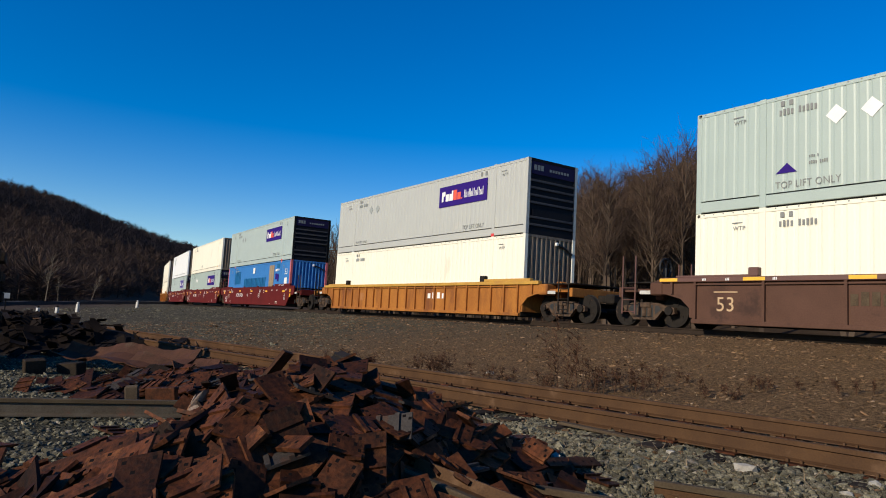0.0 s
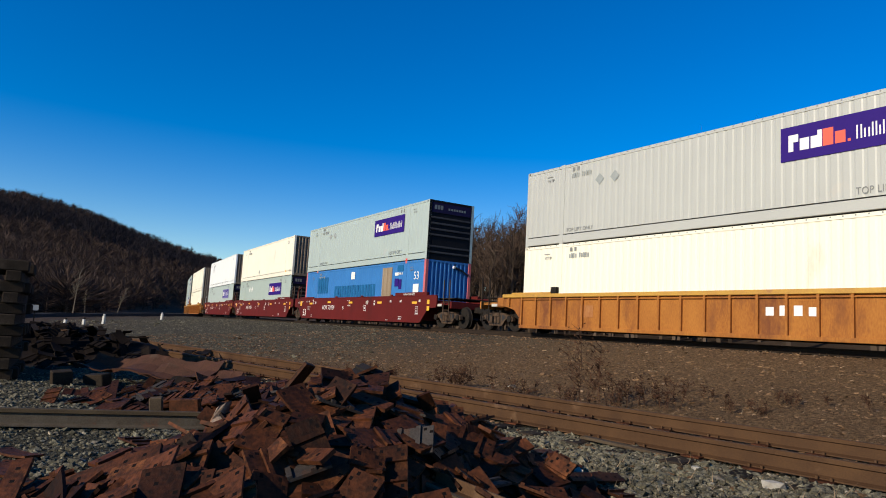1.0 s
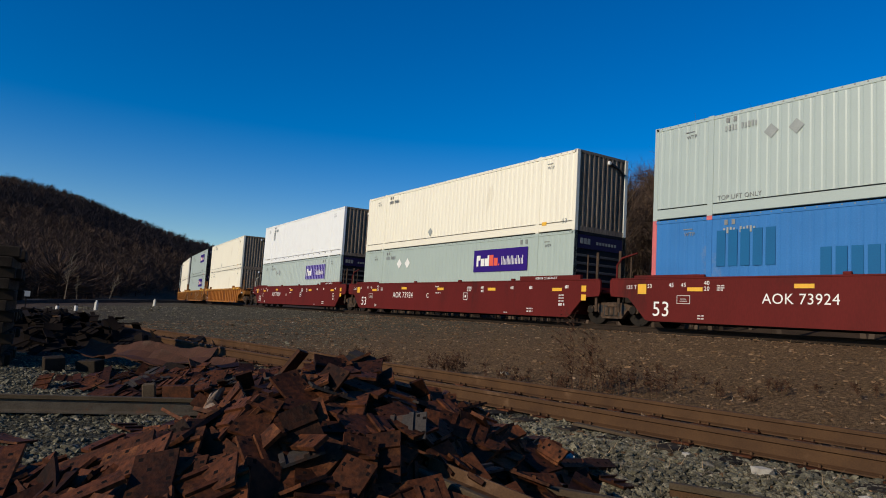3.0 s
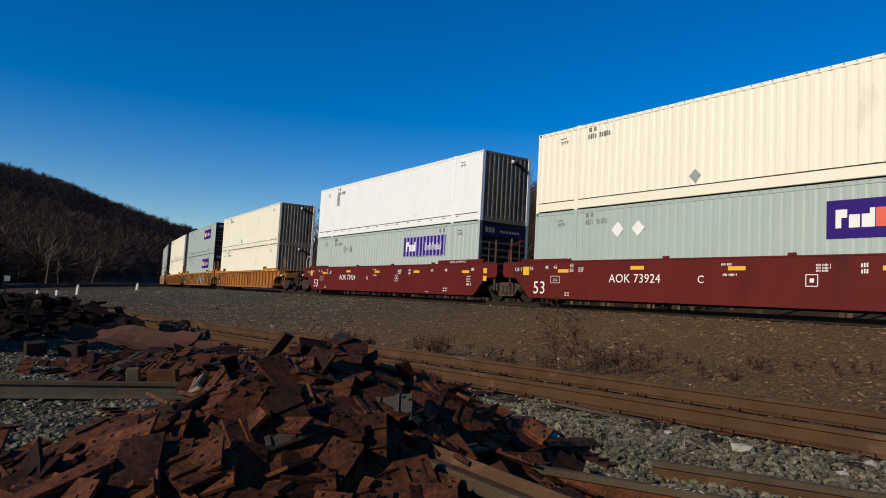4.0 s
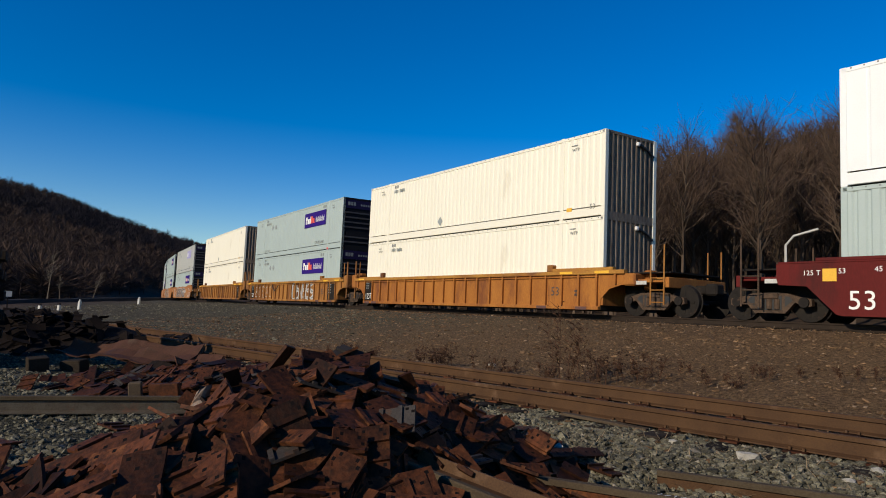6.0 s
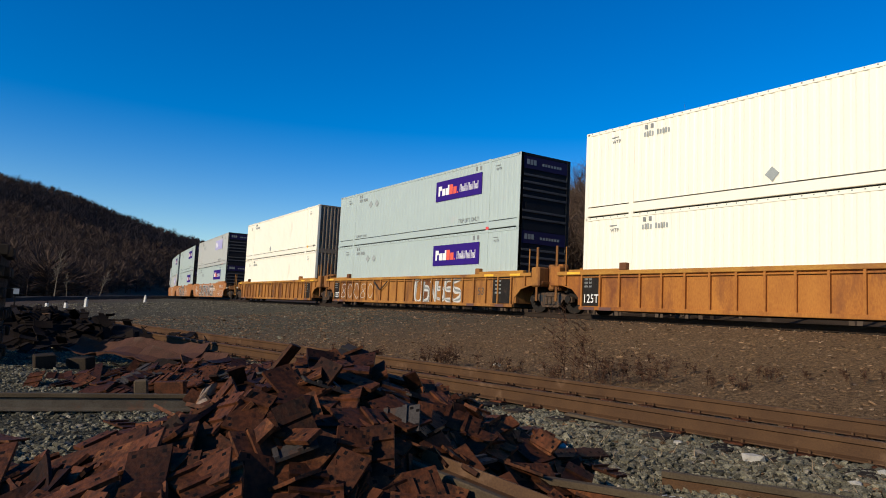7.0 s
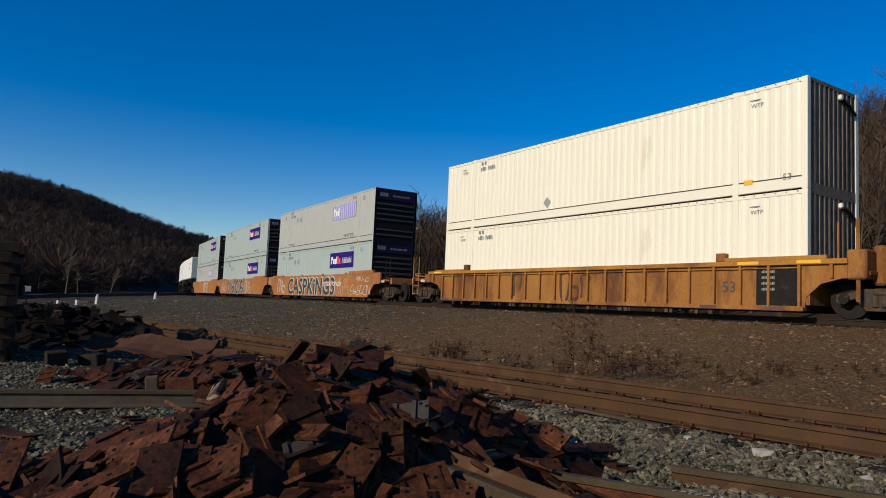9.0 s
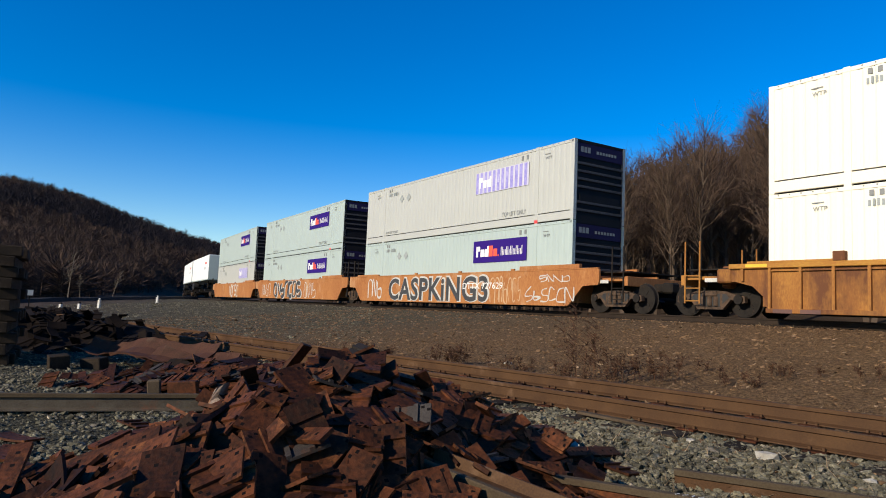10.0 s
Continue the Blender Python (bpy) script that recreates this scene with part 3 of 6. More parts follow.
        hose = part("air_hose_bracket", bm, BLACK, c)
        # white block added in place of a sun glint
        part("bracket_glint", box_bm(CL / 2 - 0.02, CL / 2 + 0.09, 0.2, 0.34, 2.56, 2.7, bevel=0.03), MARK_WHITE, hose, "white block for a sun glint on the bracket")
    y = -h - 0.002
    if logo:
        logo_panel(c, "" if logo == "full" else logo)
        words("lift_notice", "TOP LIFT ONLY", 0.25, near_side(4.75, 0.44, y), MARK_GREY, c, "grey stencilled notice", 0.82)
        words("lift_notice", "TOP LIFT ONLY", 0.18, near_side(-5.2, 0.42, y), MARK_GREY, c)
        for x in (5.15, 5.45):
            plate_mark("stencil", x, x + 0.12, 2.55, 2.72, y, MARK_GREY, c)
    if "plain_notice" in marks:
        words("lift_notice", "TOP LIFT ONLY", 0.26, near_side(-4.95, 0.45, y), MARK_GREY, c, "black stencilled notice", 0.85)
        bm = bmesh.new()
        v = [bm.verts.new((a, y - 0.003, b)) for a, b in ((-5.75, 0.84), (-5.2, 0.84), (-5.45, 1.1))]
        bm.faces.new(v)
        part("triangle_emblem", bm, PURPLE, c)
        code_bars(-4.9, 0.98, 9, 0.09, y, MARK_GREY, c)
        code_bars(-4.9, 1.15, 6, 0.07, y, MARK_GREY, c)
    for x in (-6.75, 6.72):
        words("stencil", "WTP", 0.16, near_side(x, 2.36, y), MARK_GREY, c)
        plate_mark("stencil_line", x - 0.2, x + 0.1, 2.55, 2.575, y, MARK_GREY, c)
    code_bars(-5.65, 2.36, 11, 0.17, y, MARK_GREY if "dark_code" in marks else PLACARD, c)
    for x in (-5.62, -5.4):
        plate_mark("stencil", x, x + 0.1, 2.6, 2.74, y, MARK_GREY, c)
    if diamonds:
        for x in ((-4.25, -3.45) if diamonds is MARK_WHITE else (-4.3, -3.62)):
            s = 0.175 if diamonds is MARK_WHITE else 0.145
            bm = box_bm(-s, s, -0.003, 0, -s, s)
            bmesh.ops.rotate(bm, verts=bm.verts[:], matrix=Matrix.Rotation(radians(45), 3, 'Y'))
            bmesh.ops.translate(bm, verts=bm.verts[:], vec=(x, y, 2.12))
            part("diamond_placard", bm, diamonds, c)
    if "shield" in marks:
        bm = box_bm(-0.14, 0.14, -0.003, 0, -0.14, 0.14)
        bmesh.ops.rotate(bm, verts=bm.verts[:], matrix=Matrix.Rotation(radians(45), 3, 'Y'))
        bmesh.ops.translate(bm, verts=bm.verts[:], vec=(-1.5, y, 0.62))
        part("diamond_placard", bm, PLACARD, c)
        words("length_mark", "53", 0.24, near_side(7.55, 0.28, y), MARK_GREY, c)
        plate_mark("yellow_tag", 6.35, 6.6, 0.27, 0.4, y, MARK_YELLOW, c)
    if "grey_tag" in marks:
        plate_mark("grey_tag", -5.7, -5.4, 1.75, 2.35, y, PLACARD, c)
        for i in range(14):
            plate_mark("vent_tag", -6.9 + i * 1.02, -6.72 + i * 1.02, 0.24, 0.28, y, MARK_GREY, c)
    if "blue_patches" in marks:
        for i in range(5):
            plate_mark("teal_patch", -5.85 + i * 0.36, -5.58 + i * 0.36, 1.45, 2.45, y - 0.001, TEAL, c)
        for i in range(16):
            plate_mark("teal_patch", -3.0 + i * 0.36, -2.73 + i * 0.36, 0.95, 1.85, y - 0.001, TEAL, c)
        plate_mark("bare_patch", 3.5, 4.62, 0.35, 2.66, y + 0.002, BARE, c, "bare rusty steel patch")
        plate_mark("white_patch", -0.6, -0.1, 2.2, 2.62, y - 0.001, MARK_WHITE, c)
        plate_mark("white_patch", 6.95, 7.5, 1.25, 1.72, y - 0.001, MARK_WHITE, c)
        plate_mark("dark_patch", 4.95, 5.35, 1.65, 2.05, y - 0.001, PURPLE, c)
        plate_mark("dark_patch", 5.4, 5.7, 1.5, 2.0, y - 0.001, PURPLE, c)
        plate_mark("code_label", 4.95, 5.35, 2.2, 2.36, y - 0.001, MARK_WHITE, c)
        code_bars(5.4, 2.24, 6, 0.12, y - 0.001, MARK_WHITE, c)
        plate_mark("teal_patch", 5.2, 5.85, 2.42, 2.72, y - 0.001, TEAL, c)
        words("length_mark", "53", 0.55, near_side(7.22, 1.95, y), MARK_WHITE, c, "white number")
    return c


# ---------------------------------------------------------------- well cars
SIDE = -1.46          # outer face of a well's side
TOP = 1.42            # height of its top edge over the rail


def ladder(parent, x, y, material, tall=2.12):
    bm = bmesh.new()
    for dx in (-0.24, 0.24):
        tube(bm, [(x + dx, y, 0.35), (x + dx, y, tall)], [0.025, 0.025], 6)
    for z in (0.42, 0.78, 1.14):
        tube(bm, [(x - 0.24, y, z), (x + 0.24, y, z)], [0.016, 0.016], 5)
    return part("ladder", bm, material, parent)


def make_well(style, paint, chord, label, far_end, near_end, deck=None, post=None):
    """One well unit; +x is the leading end. far_end / near_end: 'coupler' or 'shared' at -x / +x."""
    w = holder("well_car", label, "railcar", "well cars of the train")
    deck = deck or paint
    half = CL / 2
    for sy in (-1, 1):
        o = SIDE * -sy if sy > 0 else SIDE
        y0, y1 = (o, o + 0.07) if sy < 0 else (o - 0.07, o)
        if style == "smooth":
            prof = [(-8.0, 0.17), (8.0, 0.17), (8.12, 0.2), (8.8, 0.86), (9.5, 0.9), (9.55, 1.05), (9.55, TOP), (-9.55, TOP), (-9.55, 1.05), (-9.5, 0.9), (-8.8, 0.86), (-8.12, 0.2)]
            part("side_plate", prism_bm(prof, y0, y1), paint, w)
            part("top_chord", box_bm(-9.5, 9.5, y0 - 0.012, y1 + 0.012, TOP, TOP + 0.05, bevel=0.01), chord, w)
            for x in (-6.3, -2.4, 1.3, 4.9):
                if sy < 0:
                    part("stake_pocket", box_bm(x, x + 0.2, y0 - 0.01, y1, TOP + 0.05, TOP + 0.12, bevel=0.01), chord, w)
            part("top_guide", box_bm(5.4, 8.6, y0 + 0.015, y1 + 0.08, TOP + 0.05, TOP + 0.2, bevel=0.01), chord, w)
            part("top_guide", box_bm(-8.6, -6.3, y0 + 0.015, y1 + 0.08, TOP + 0.05, TOP + 0.13, bevel=0.01), chord, w)
        else:
            prof = [(-8.05, 0.2), (8.05, 0.2), (8.1, 0.5), (8.45, 0.82), (8.95, 0.95), (9.1, 0.95), (9.1, TOP - 0.1), (-9.1, TOP - 0.1), (-9.1, 0.95), (-8.95, 0.95), (-8.45, 0.82), (-8.1, 0.5)]
            iy0, iy1 = (y0 + 0.06, y1 + 0.06) if sy < 0 else (y0 - 0.06, y1 - 0.06)
            part("side_plate", prism_bm(prof, iy0, iy1), paint, w)
            lo, hi = min(y0, iy0) , max(y1, iy1)
            part("top_chord", box_bm(-9.1, 9.1, lo - 0.03, hi + 0.03, TOP - 0.13, TOP, bevel=0.012), chord, w)
            part("bottom_chord", box_bm(-8.05, 8.05, lo - 0.02, hi, 0.14, 0.26, bevel=0.012), paint, w)
            part("chord_lip", box_bm(-8.0, 8.0, lo - 0.005, hi, TOP - 0.215, TOP - 0.185), paint, w)
            n = 8 if style == "few" else 20
            for i in range(n + 1 if sy < 0 else 0):
                x = -7.95 + i * 15.9 / n
                shared_part(("rib", sy, style), "rib", lambda: prism_bm([(-0.035, 0.24), (0.035, 0.24), (0.035, TOP - 0.12), (-0.035, TOP - 0.12)], lo - 0.015, hi), paint, w, m=pose(x, 0, 0))
            for sx, kind in ((-1, far_end), (1, near_end)):
                up = 1.62 if kind == "shared" else 1.3
                part("end_casting", box_bm(min(9.05 * sx, 9.5 * sx), max(9.05 * sx, 9.5 * sx), -abs(lo) + 0.02 if sy < 0 else abs(hi) - 0.5, -abs(lo) + 0.5 if sy < 0 else abs(hi) - 0.02, 0.92, up, bevel=0.04), paint, w)
                part("end_bracket", box_bm(min(9.4 * sx, 9.68 * sx), max(9.4 * sx, 9.68 * sx), -0.95 if sy < 0 else 0.6, -0.6 if sy < 0 else 0.95, 0.8, up + 0.12, bevel=0.05), paint, w)
                part("end_gusset", box_bm(8.72 * sx - 0.04, 8.72 * sx + 0.04, lo - 0.01, hi, 0.96, TOP - 0.12), paint, w)
            if sy < 0:
                part("top_guide", box_bm(5.8, 8.6, lo + 0.02, hi + 0.06, TOP, TOP + 0.1, bevel=0.01), chord, w)
                part("top_guide", box_bm(-8.6, -6.3, lo + 0.02, hi + 0.06, TOP, TOP + 0.06, bevel=0.01), chord, w)
                for x in (-6.25, 5.75):
                    part("container_lock", box_bm(x - 0.14, x + 0.14, lo, hi + 0.1, TOP, TOP + 0.24, bevel=0.02), post or deck, w)
    part("well_floor", box_bm(-half, half, -1.36, 1.36, 0.15, 0.30), STEEL, w)
    for sx, kind in ((-1, far_end), (1, near_end)):
        reach = 2.55 if kind == "coupler" else 1.45
        a, b = half + 0.05, half + reach
        part("end_deck", box_bm(min(a * sx, b * sx), max(a * sx, b * sx), -1.3, 1.3, 1.02, 1.12, bevel=0.012), deck, w)
        part("centre_sill", box_bm(min(a * sx, b * sx), max(a * sx, b * sx), -0.32, 0.32, 0.74, 1.02), STEEL, w)
        part("bulkhead", box_bm(sx * a - 0.05, sx * a + 0.05, -1.38, 1.38, 0.3, 1.3), deck, w)
        if kind == "coupler":
            part("end_sill", box_bm(sx * b - 0.07, sx * b + 0.07, -1.38, 1.38, 0.86, 1.16, bevel=0.012), deck, w)
            bm = box_bm(min(sx * b, sx * (b + 0.75)), max(sx * b, sx * (b + 0.75)), -0.13, 0.13, 0.72, 0.98, bevel=0.03)
            add_box(bm, sx * (b + 0.62) - 0.2, sx * (b + 0.62) + 0.2, -0.2, 0.2, 0.68, 1.02, bevel=0.05)
            part("coupler", bm, STEEL, w)
            bm = bmesh.new()
            tube(bm, [(sx * b, -0.45, 0.85), (sx * (b + 0.3), -0.42, 0.45), (sx * (b + 0.62), -0.3, 0.4)], [0.03, 0.03, 0.03], 6)
            part("air_hose", bm, BLACK, w)
            ladder(w, sx * (b - 0.33), -1.4, post or deck)
            ladder(w, sx * (b - 0.33), 1.4, post or deck)
            part("reflector", box_bm(sx * (b - 0.95) - 0.22, sx * (b - 0.95) + 0.22, -1.392, -1.386, 0.95, 1.06), POST_WHITE, w)
            part("walkway", box_bm(min(sx * (a + .5), sx * b), max(sx * (a + .5), sx * b), -1.2, 1.2, 1.3, 1.34), STEEL, w)
        else:
            part("joint_casting", box_bm(min(sx * b, sx * (b + 0.3)), max(sx * b, sx * (b + 0.3)), -0.3, 0.3, 0.72, 1.2, bevel=0.05), STEEL, w)
            bm = bmesh.new()
            tube(bm, [(sx * (b - 0.25), -1.33, 0.4), (sx * (b - 0.25), -1.33, 2.35)], [0.05, 0.05], 6)
            tube(bm, [(sx * (b - 0.7), -1.33, 1.1), (sx * (b - 0.7), -1.33, 2.3)], [0.025, 0.025], 6)
            part("upright_post", bm, post or deck, w)
    return w


def bend_through(pts, n=7):
    """Points of a smooth line through the given ones."""
    out = []
    for i in range(len(pts) - 1):
        a, b, c, d = (Vector(pts[max(0, min(len(pts) - 1, k))]) for k in (i - 1, i, i + 1, i + 2))
        for u in (k / n for k in range(n)):
            out.append(0.5 * (2 * b + (c - a) * u + (2 * a - 5 * b + 4 * c - d) * u * u + (3 * b - a - 3 * c + d) * u ** 3))
    return out + [Vector(pts[-1])]


def graffiti(w, x0, x1, y, strokes, material, name, seed, fat=1.0, low=0.36, tall=0.42):
    """Loose rounded paint strokes in the shape of a large tag, not letters."""
    rnd = random.Random(seed)
    step = (x1 - x0) / strokes
    bm = bmesh.new()
    for i in range(strokes):
        cx = x0 + step * (i + 0.5)
        path = rnd.choice(((0, 1, 2, 5, 4), (0, 2, 5, 3), (2, 0, 3, 4, 1), (2, 0, 3, 5, 2), (5, 2, 1, 4, 3, 0), (2, 3, 5), (0, 2, 3, 5), (5, 2, 0, 3), (2, 1, 4, 3, 0)))
        pts = bend_through([(cx + (-0.36 if k < 3 else 0.36) * step + rnd.gauss(0, 0.04), low + tall * (k % 3) + rnd.gauss(0, 0.05)) for k in path])
        wdt = rnd.uniform(0.05, 0.075) * (1.35 if step > 0.65 else 1.0) * fat
        edge = []
        for k, p in enumerate(pts):
            d = (pts[min(k + 1, len(pts) - 1)] - pts[max(k - 1, 0)]).normalized()
            ww = wdt * (0.75 + 0.25 * math.sin(k * 0.55 + i))
            edge.append([bm.verts.new((p.x - d.y * ww * q, y, p.y + d.x * ww * q)) for q in (-1, 1)])
        for q, r in zip(edge, edge[1:]):
            bm.faces.new((q[0], r[0], r[1], q[1]))
        y -= 0.00004
    return tagged(part(name, bm, material, w), kind="stuff")


def spray_loops(w, x0, step, n, y, material, wdt=0.014):
    """Thin sprayed rings, eights and spikes, one in each bay."""
    bm = bmesh.new()
    for i in range(n):
        cx = x0 + step * (i + 0.5)
        pts = []
        for k in range(29):
            a = k / 28 * 2 * math.pi
            if i % 3 == 0:
                px, pz = math.sin(2 * a) * 0.26 + 0.08 * math.cos(a), math.cos(a) * 0.36
            elif i % 3 == 1:
                px, pz = math.sin(a) * 0.25, math.cos(a) * 0.36
            else:
                px, pz = math.sin(a) * (0.32 + 0.1 * math.cos(3 * a)), math.cos(a) * (0.3 + 0.12 * math.cos(2 * a + 0.6))
            pts.append(Vector((cx + px, 0.74 + pz)))
        edge = []
        for k, p in enumerate(pts):
            d = (pts[min(k + 1, 28)] - pts[max(k - 1, 0)]).normalized()
            edge.append([bm.verts.new((p.x - d.y * wdt * q, y - k * 0.00002, p.y + d.x * wdt * q)) for q in (-1, 1)])
        for q, r in zip(edge, edge[1:]):
            bm.faces.new((q[0], r[0], r[1], q[1]))
    return tagged(part("spray_paint", bm, material, w, "thin white sprayed rings"), kind="stuff")


def big_word(name, text, size, m, material, parent, grow, squeeze, label=""):
    ob = words(name, text, size, m, material, parent, label, squeeze)
    ob.data.offset = grow
    ob.data.extrude = 0.0008
    return ob


def red_marks(w, letter):
    y = SIDE - 0.003
    words("length_mark", "53", 0.62, near_side(-7.55, 0.33, y), MARK_WHITE, w, "large white number")
    words("reporting_mark", "AOK 73924", 0.38, near_side(-3.42, 0.75, y), MARK_WHITE, w, "white reporting mark")
    words("unit_letter", letter, 0.3, near_side(-1.12, 0.76, y), MARK_WHITE, w)
    for x, z in ((-6.4, 1.12), (-3.3, 1.2), (-0.05, 1.16), (3.7, 1.14), (7.5, 1.12)):
        plate_mark("yellow_reflector", x - 0.25, x + 0.25, z - 0.055, z + 0.055, y, MARK_YELLOW, w)
    plate_mark("yellow_panel", -8.42, -8.1, 0.98, 1.28, y - 0.002, MARK_YELLOW, w)
    for text, x, z in (("125 T", -8.68, 1.13), ("53", -7.98, 1.16), ("45", -7.2, 1.19), ("45", -6.78, 1.19), ("40", -6.02, 1.24), ("20", -6.02, 1.08)):
        words("size_mark", text, 0.17, near_side(x, z, y), MARK_WHITE, w)
    for z in (1.15, 0.85):
        plate_mark("yellow_panel", 8.7, 8.92, z - 0.1, z + 0.1, y, MARK_YELLOW, w)
    for x, z, n, h in ((-5.7, 1.26, 10, 0.04), (-5.7, 1.2, 10, 0.04), (-5.7, 1.14, 8, 0.04), (-0.5, 1.3, 9, 0.06), (-0.45, 1.02, 12, 0.06), (2.0, 1.26, 12, 0.05), (2.0, 1.19, 12, 0.05), (2.0, 1.12, 10, 0.05), (3.0, 1.22, 3, 0.1), (3.0, 1.08, 3, 0.1), (4.9, 1.2, 3, 0.11), (6.0, 1.2, 3, 0.11),
                       (7.9, 1.22, 3, 0.11), (4.5, 0.3, 16, 0.03), (5.9, 0.46, 12, 0.05), (5.9, 0.36, 12, 0.05), (7.6, 0.62, 6, 0.09), (7.6, 0.76, 9, 0.05), (7.6, 0.86, 9, 0.05), (7.6, 0.96, 9, 0.05), (-6.3, 0.42, 9, 0.04), (-6.3, 0.34, 9, 0.04)):
        code_bars(x, z - 0.06, n, h, y, MARK_WHITE, w)
    bm = bmesh.new()
    for a, b, c, d in ((1.75, 2.05, 0.98, 1.0), (1.75, 2.05, 0.7, 0.72), (1.75, 1.77, 0.7, 1.0), (2.03, 2.05, 0.7, 1.0), (1.85, 1.95, 0.8, 0.9)):
        add_box(bm, a, b, y - 0.003, y, c, d)
    part("square_emblem", bm, MARK_WHITE, w)
    bm = bmesh.new()
    for a, b, c, d in ((-7.0, -6.55, 0.93, 0.95), (-7.0, -6.55, 0.7, 0.72), (-7.0, -6.98, 0.72, 0.93), (-6.57, -6.55, 0.72, 0.93), (-6.9, -6.65, 0.77, 0.79), (-6.88, -6.68, 0.83, 0.85)):
        add_box(bm, a, b, y - 0.003, y, c, d)
    part("outlined_label", bm, POST_WHITE, w)
    words("clearance_notice", "KEEPER CLEARANCE", 0.12, near_side(6.9, TOP + 0.07, y), MARK_WHITE, w)
    # a bent grab rail at the trailing end
    bm = bmesh.new()
    tube(bm, [(-9.35, -1.38, 1.45), (-9.35, -1.38, 1.9), (-9.15, -1.38, 2.12), (-8.55, -1.38, 2.25)], [0.03] * 4, 6)
    part("grab_rail", bm, POST_WHITE if letter == "A" else RED, w)


def make_bogie():
    b = holder("bogie", "dusty brown cast-steel freight bogie with two axles", "bogie", "bogies of the train")
    prof = [(-1.08, 0.40), (-1.06, 0.57), (-0.8, 0.61), (-0.45, 0.71), (0.45, 0.71), (0.8, 0.61), (1.06, 0.57), (1.08, 0.40), (0.98, 0.37), (0.8, 0.43), (0.66, 0.48), (0.40, 0.20), (-0.40, 0.20), (-0.66, 0.48), (-0.8, 0.43), (-0.98, 0.37)]
    for sy in (-1, 1):
        fr = part("side_frame", prism_bm(prof, sy * 1.04 - 0.07, sy * 1.04 + 0.07), FRAME_BROWN, b)
        # solid black plates stand for the shade inside the frame's openings
        part("frame_window_shade", box_bm(-0.32, 0.32, sy * 1.11 - 0.006, sy * 1.11 + 0.006, 0.28, 0.64), BLACK, fr, "black plate painted as a shaded opening of the frame")
        bm = bmesh.new()
        for x in (-0.2, 0.0, 0.2):
            tube(bm, [(x, sy * 1.11, 0.3), (x, sy * 1.11, 0.56)], [0.075, 0.075], 8)
        part("spring_nest", bm, FRAME_BROWN, fr)
        for sx in (-1, 1):
            part("frame_window_shade", prism_bm([(sx * 0.40, 0.36), (sx * 0.60, 0.52), (sx * 0.52, 0.62), (sx * 0.40, 0.64)], sy * 1.11 - 0.004, sy * 1.11 + 0.004), BLACK, fr)
        part("bolster_end", box_bm(-0.24, 0.24, sy * 1.1 - 0.06, sy * 1.1 + 0.06, 0.56, 0.72, bevel=0.03), FRAME_BROWN, fr)
        for x in (-0.89, 0.89):
            bm = bmesh.new()
            cyl_y(bm, x, 0.48, 0.13, sy * 1.06 - 0.1, sy * 1.06 + 0.1, 12)
            part("bearing_cap", bm, STEEL, fr)
    part("bolster", box_bm(-0.22, 0.22, -1.0, 1.0, 0.5, 0.74, bevel=0.03), STEEL, b)
    for x in (-0.89, 0.89):
        bm = bmesh.new()
        tube(bm, [(0, -0.95, 0), (0, 0.95, 0)], [0.08, 0.08], 10)
        for sy in (-1, 1):
            ys = [sy * v for v in (0.66, 0.68, 0.695, 0.82, 0.825, 0.79, 0.80)]
            tube(bm, [(0, v, 0) for v in ys], [0.30, 0.51, 0.475, 0.465, 0.40, 0.37, 0.14], 24)
            for k in range(4):
                a = k * math.pi / 2 + 0.4
                add_box(bm, -0.03, 0.03, sy * 0.81 - 0.03, sy * 0.81 + 0.03, 0.2, 0.33, m=Matrix.Rotation(a, 4, 'Y'))
        ws = part("wheelset", bm, STEEL, b, "rolling steel wheels on one axle")
        ws.matrix_basis = pose(x, 0, 0.465)
    return b


def fedex(paint=None, logo="full", label="pale grey container with a purple sign panel and dark ribbed end", **k):
    return make_container(paint or GREY, label, "door", logo, diamonds=k.pop("diamonds", PLACARD), **k)


def cream(label="cream corrugated container, sunlit", **k):
    return make_container(CREAM, label, "rib", deep=0.017, groove=0.56, marks=k.pop("marks", ("shield",)), **k)


# place of each unit's leading container end at the start, its car and its two containers
UNITS = []


def unit(s, car, low, up):
    UNITS.append((s, car, low, up))


w = make_well("few", BROWN, BROWN_RED, "brown well car with widely spaced ribs and a white 53", "coupler", "coupler", post=BROWN_RED)
y = SIDE - 0.003
words("length_mark", "53", 0.55, near_side(-7.05, 0.5, y + 0.055), TAN, w, "faded tan number")
plate_mark("overline", -7.4, -6.7, 1.0, 1.03, y + 0.055, TAN, w)
code_bars(-3.9, 0.7, 9, 0.32, y + 0.055, TIMBER, w, 0.17, 1.35)
for x in (-8.8, -6.2, -3.6, 0.2):
    plate_mark("yellow_reflector", x - 0.3, x + 0.3, TOP - 0.11, TOP - 0.02, y - 0.03, MARK_YELLOW, w)
for x in (-7.7, -7.0, -5.7):
    code_bars(x, TOP - 0.1, 3, 0.07, y - 0.03, MARK_WHITE, w)
bm = bmesh.new()
ring = [(-9.2, -1.1 + 0.27 * math.cos(a), 1.75 + 0.27 * math.sin(a)) for a in np.linspace(0, 2 * math.pi, 17)]
tube(bm, ring, [0.028] * 17, 6, cap=False)
tube(bm, [(-9.2, -1.1, 1.1), (-9.2, -1.1, 1.75)], [0.05, 0.05], 6)
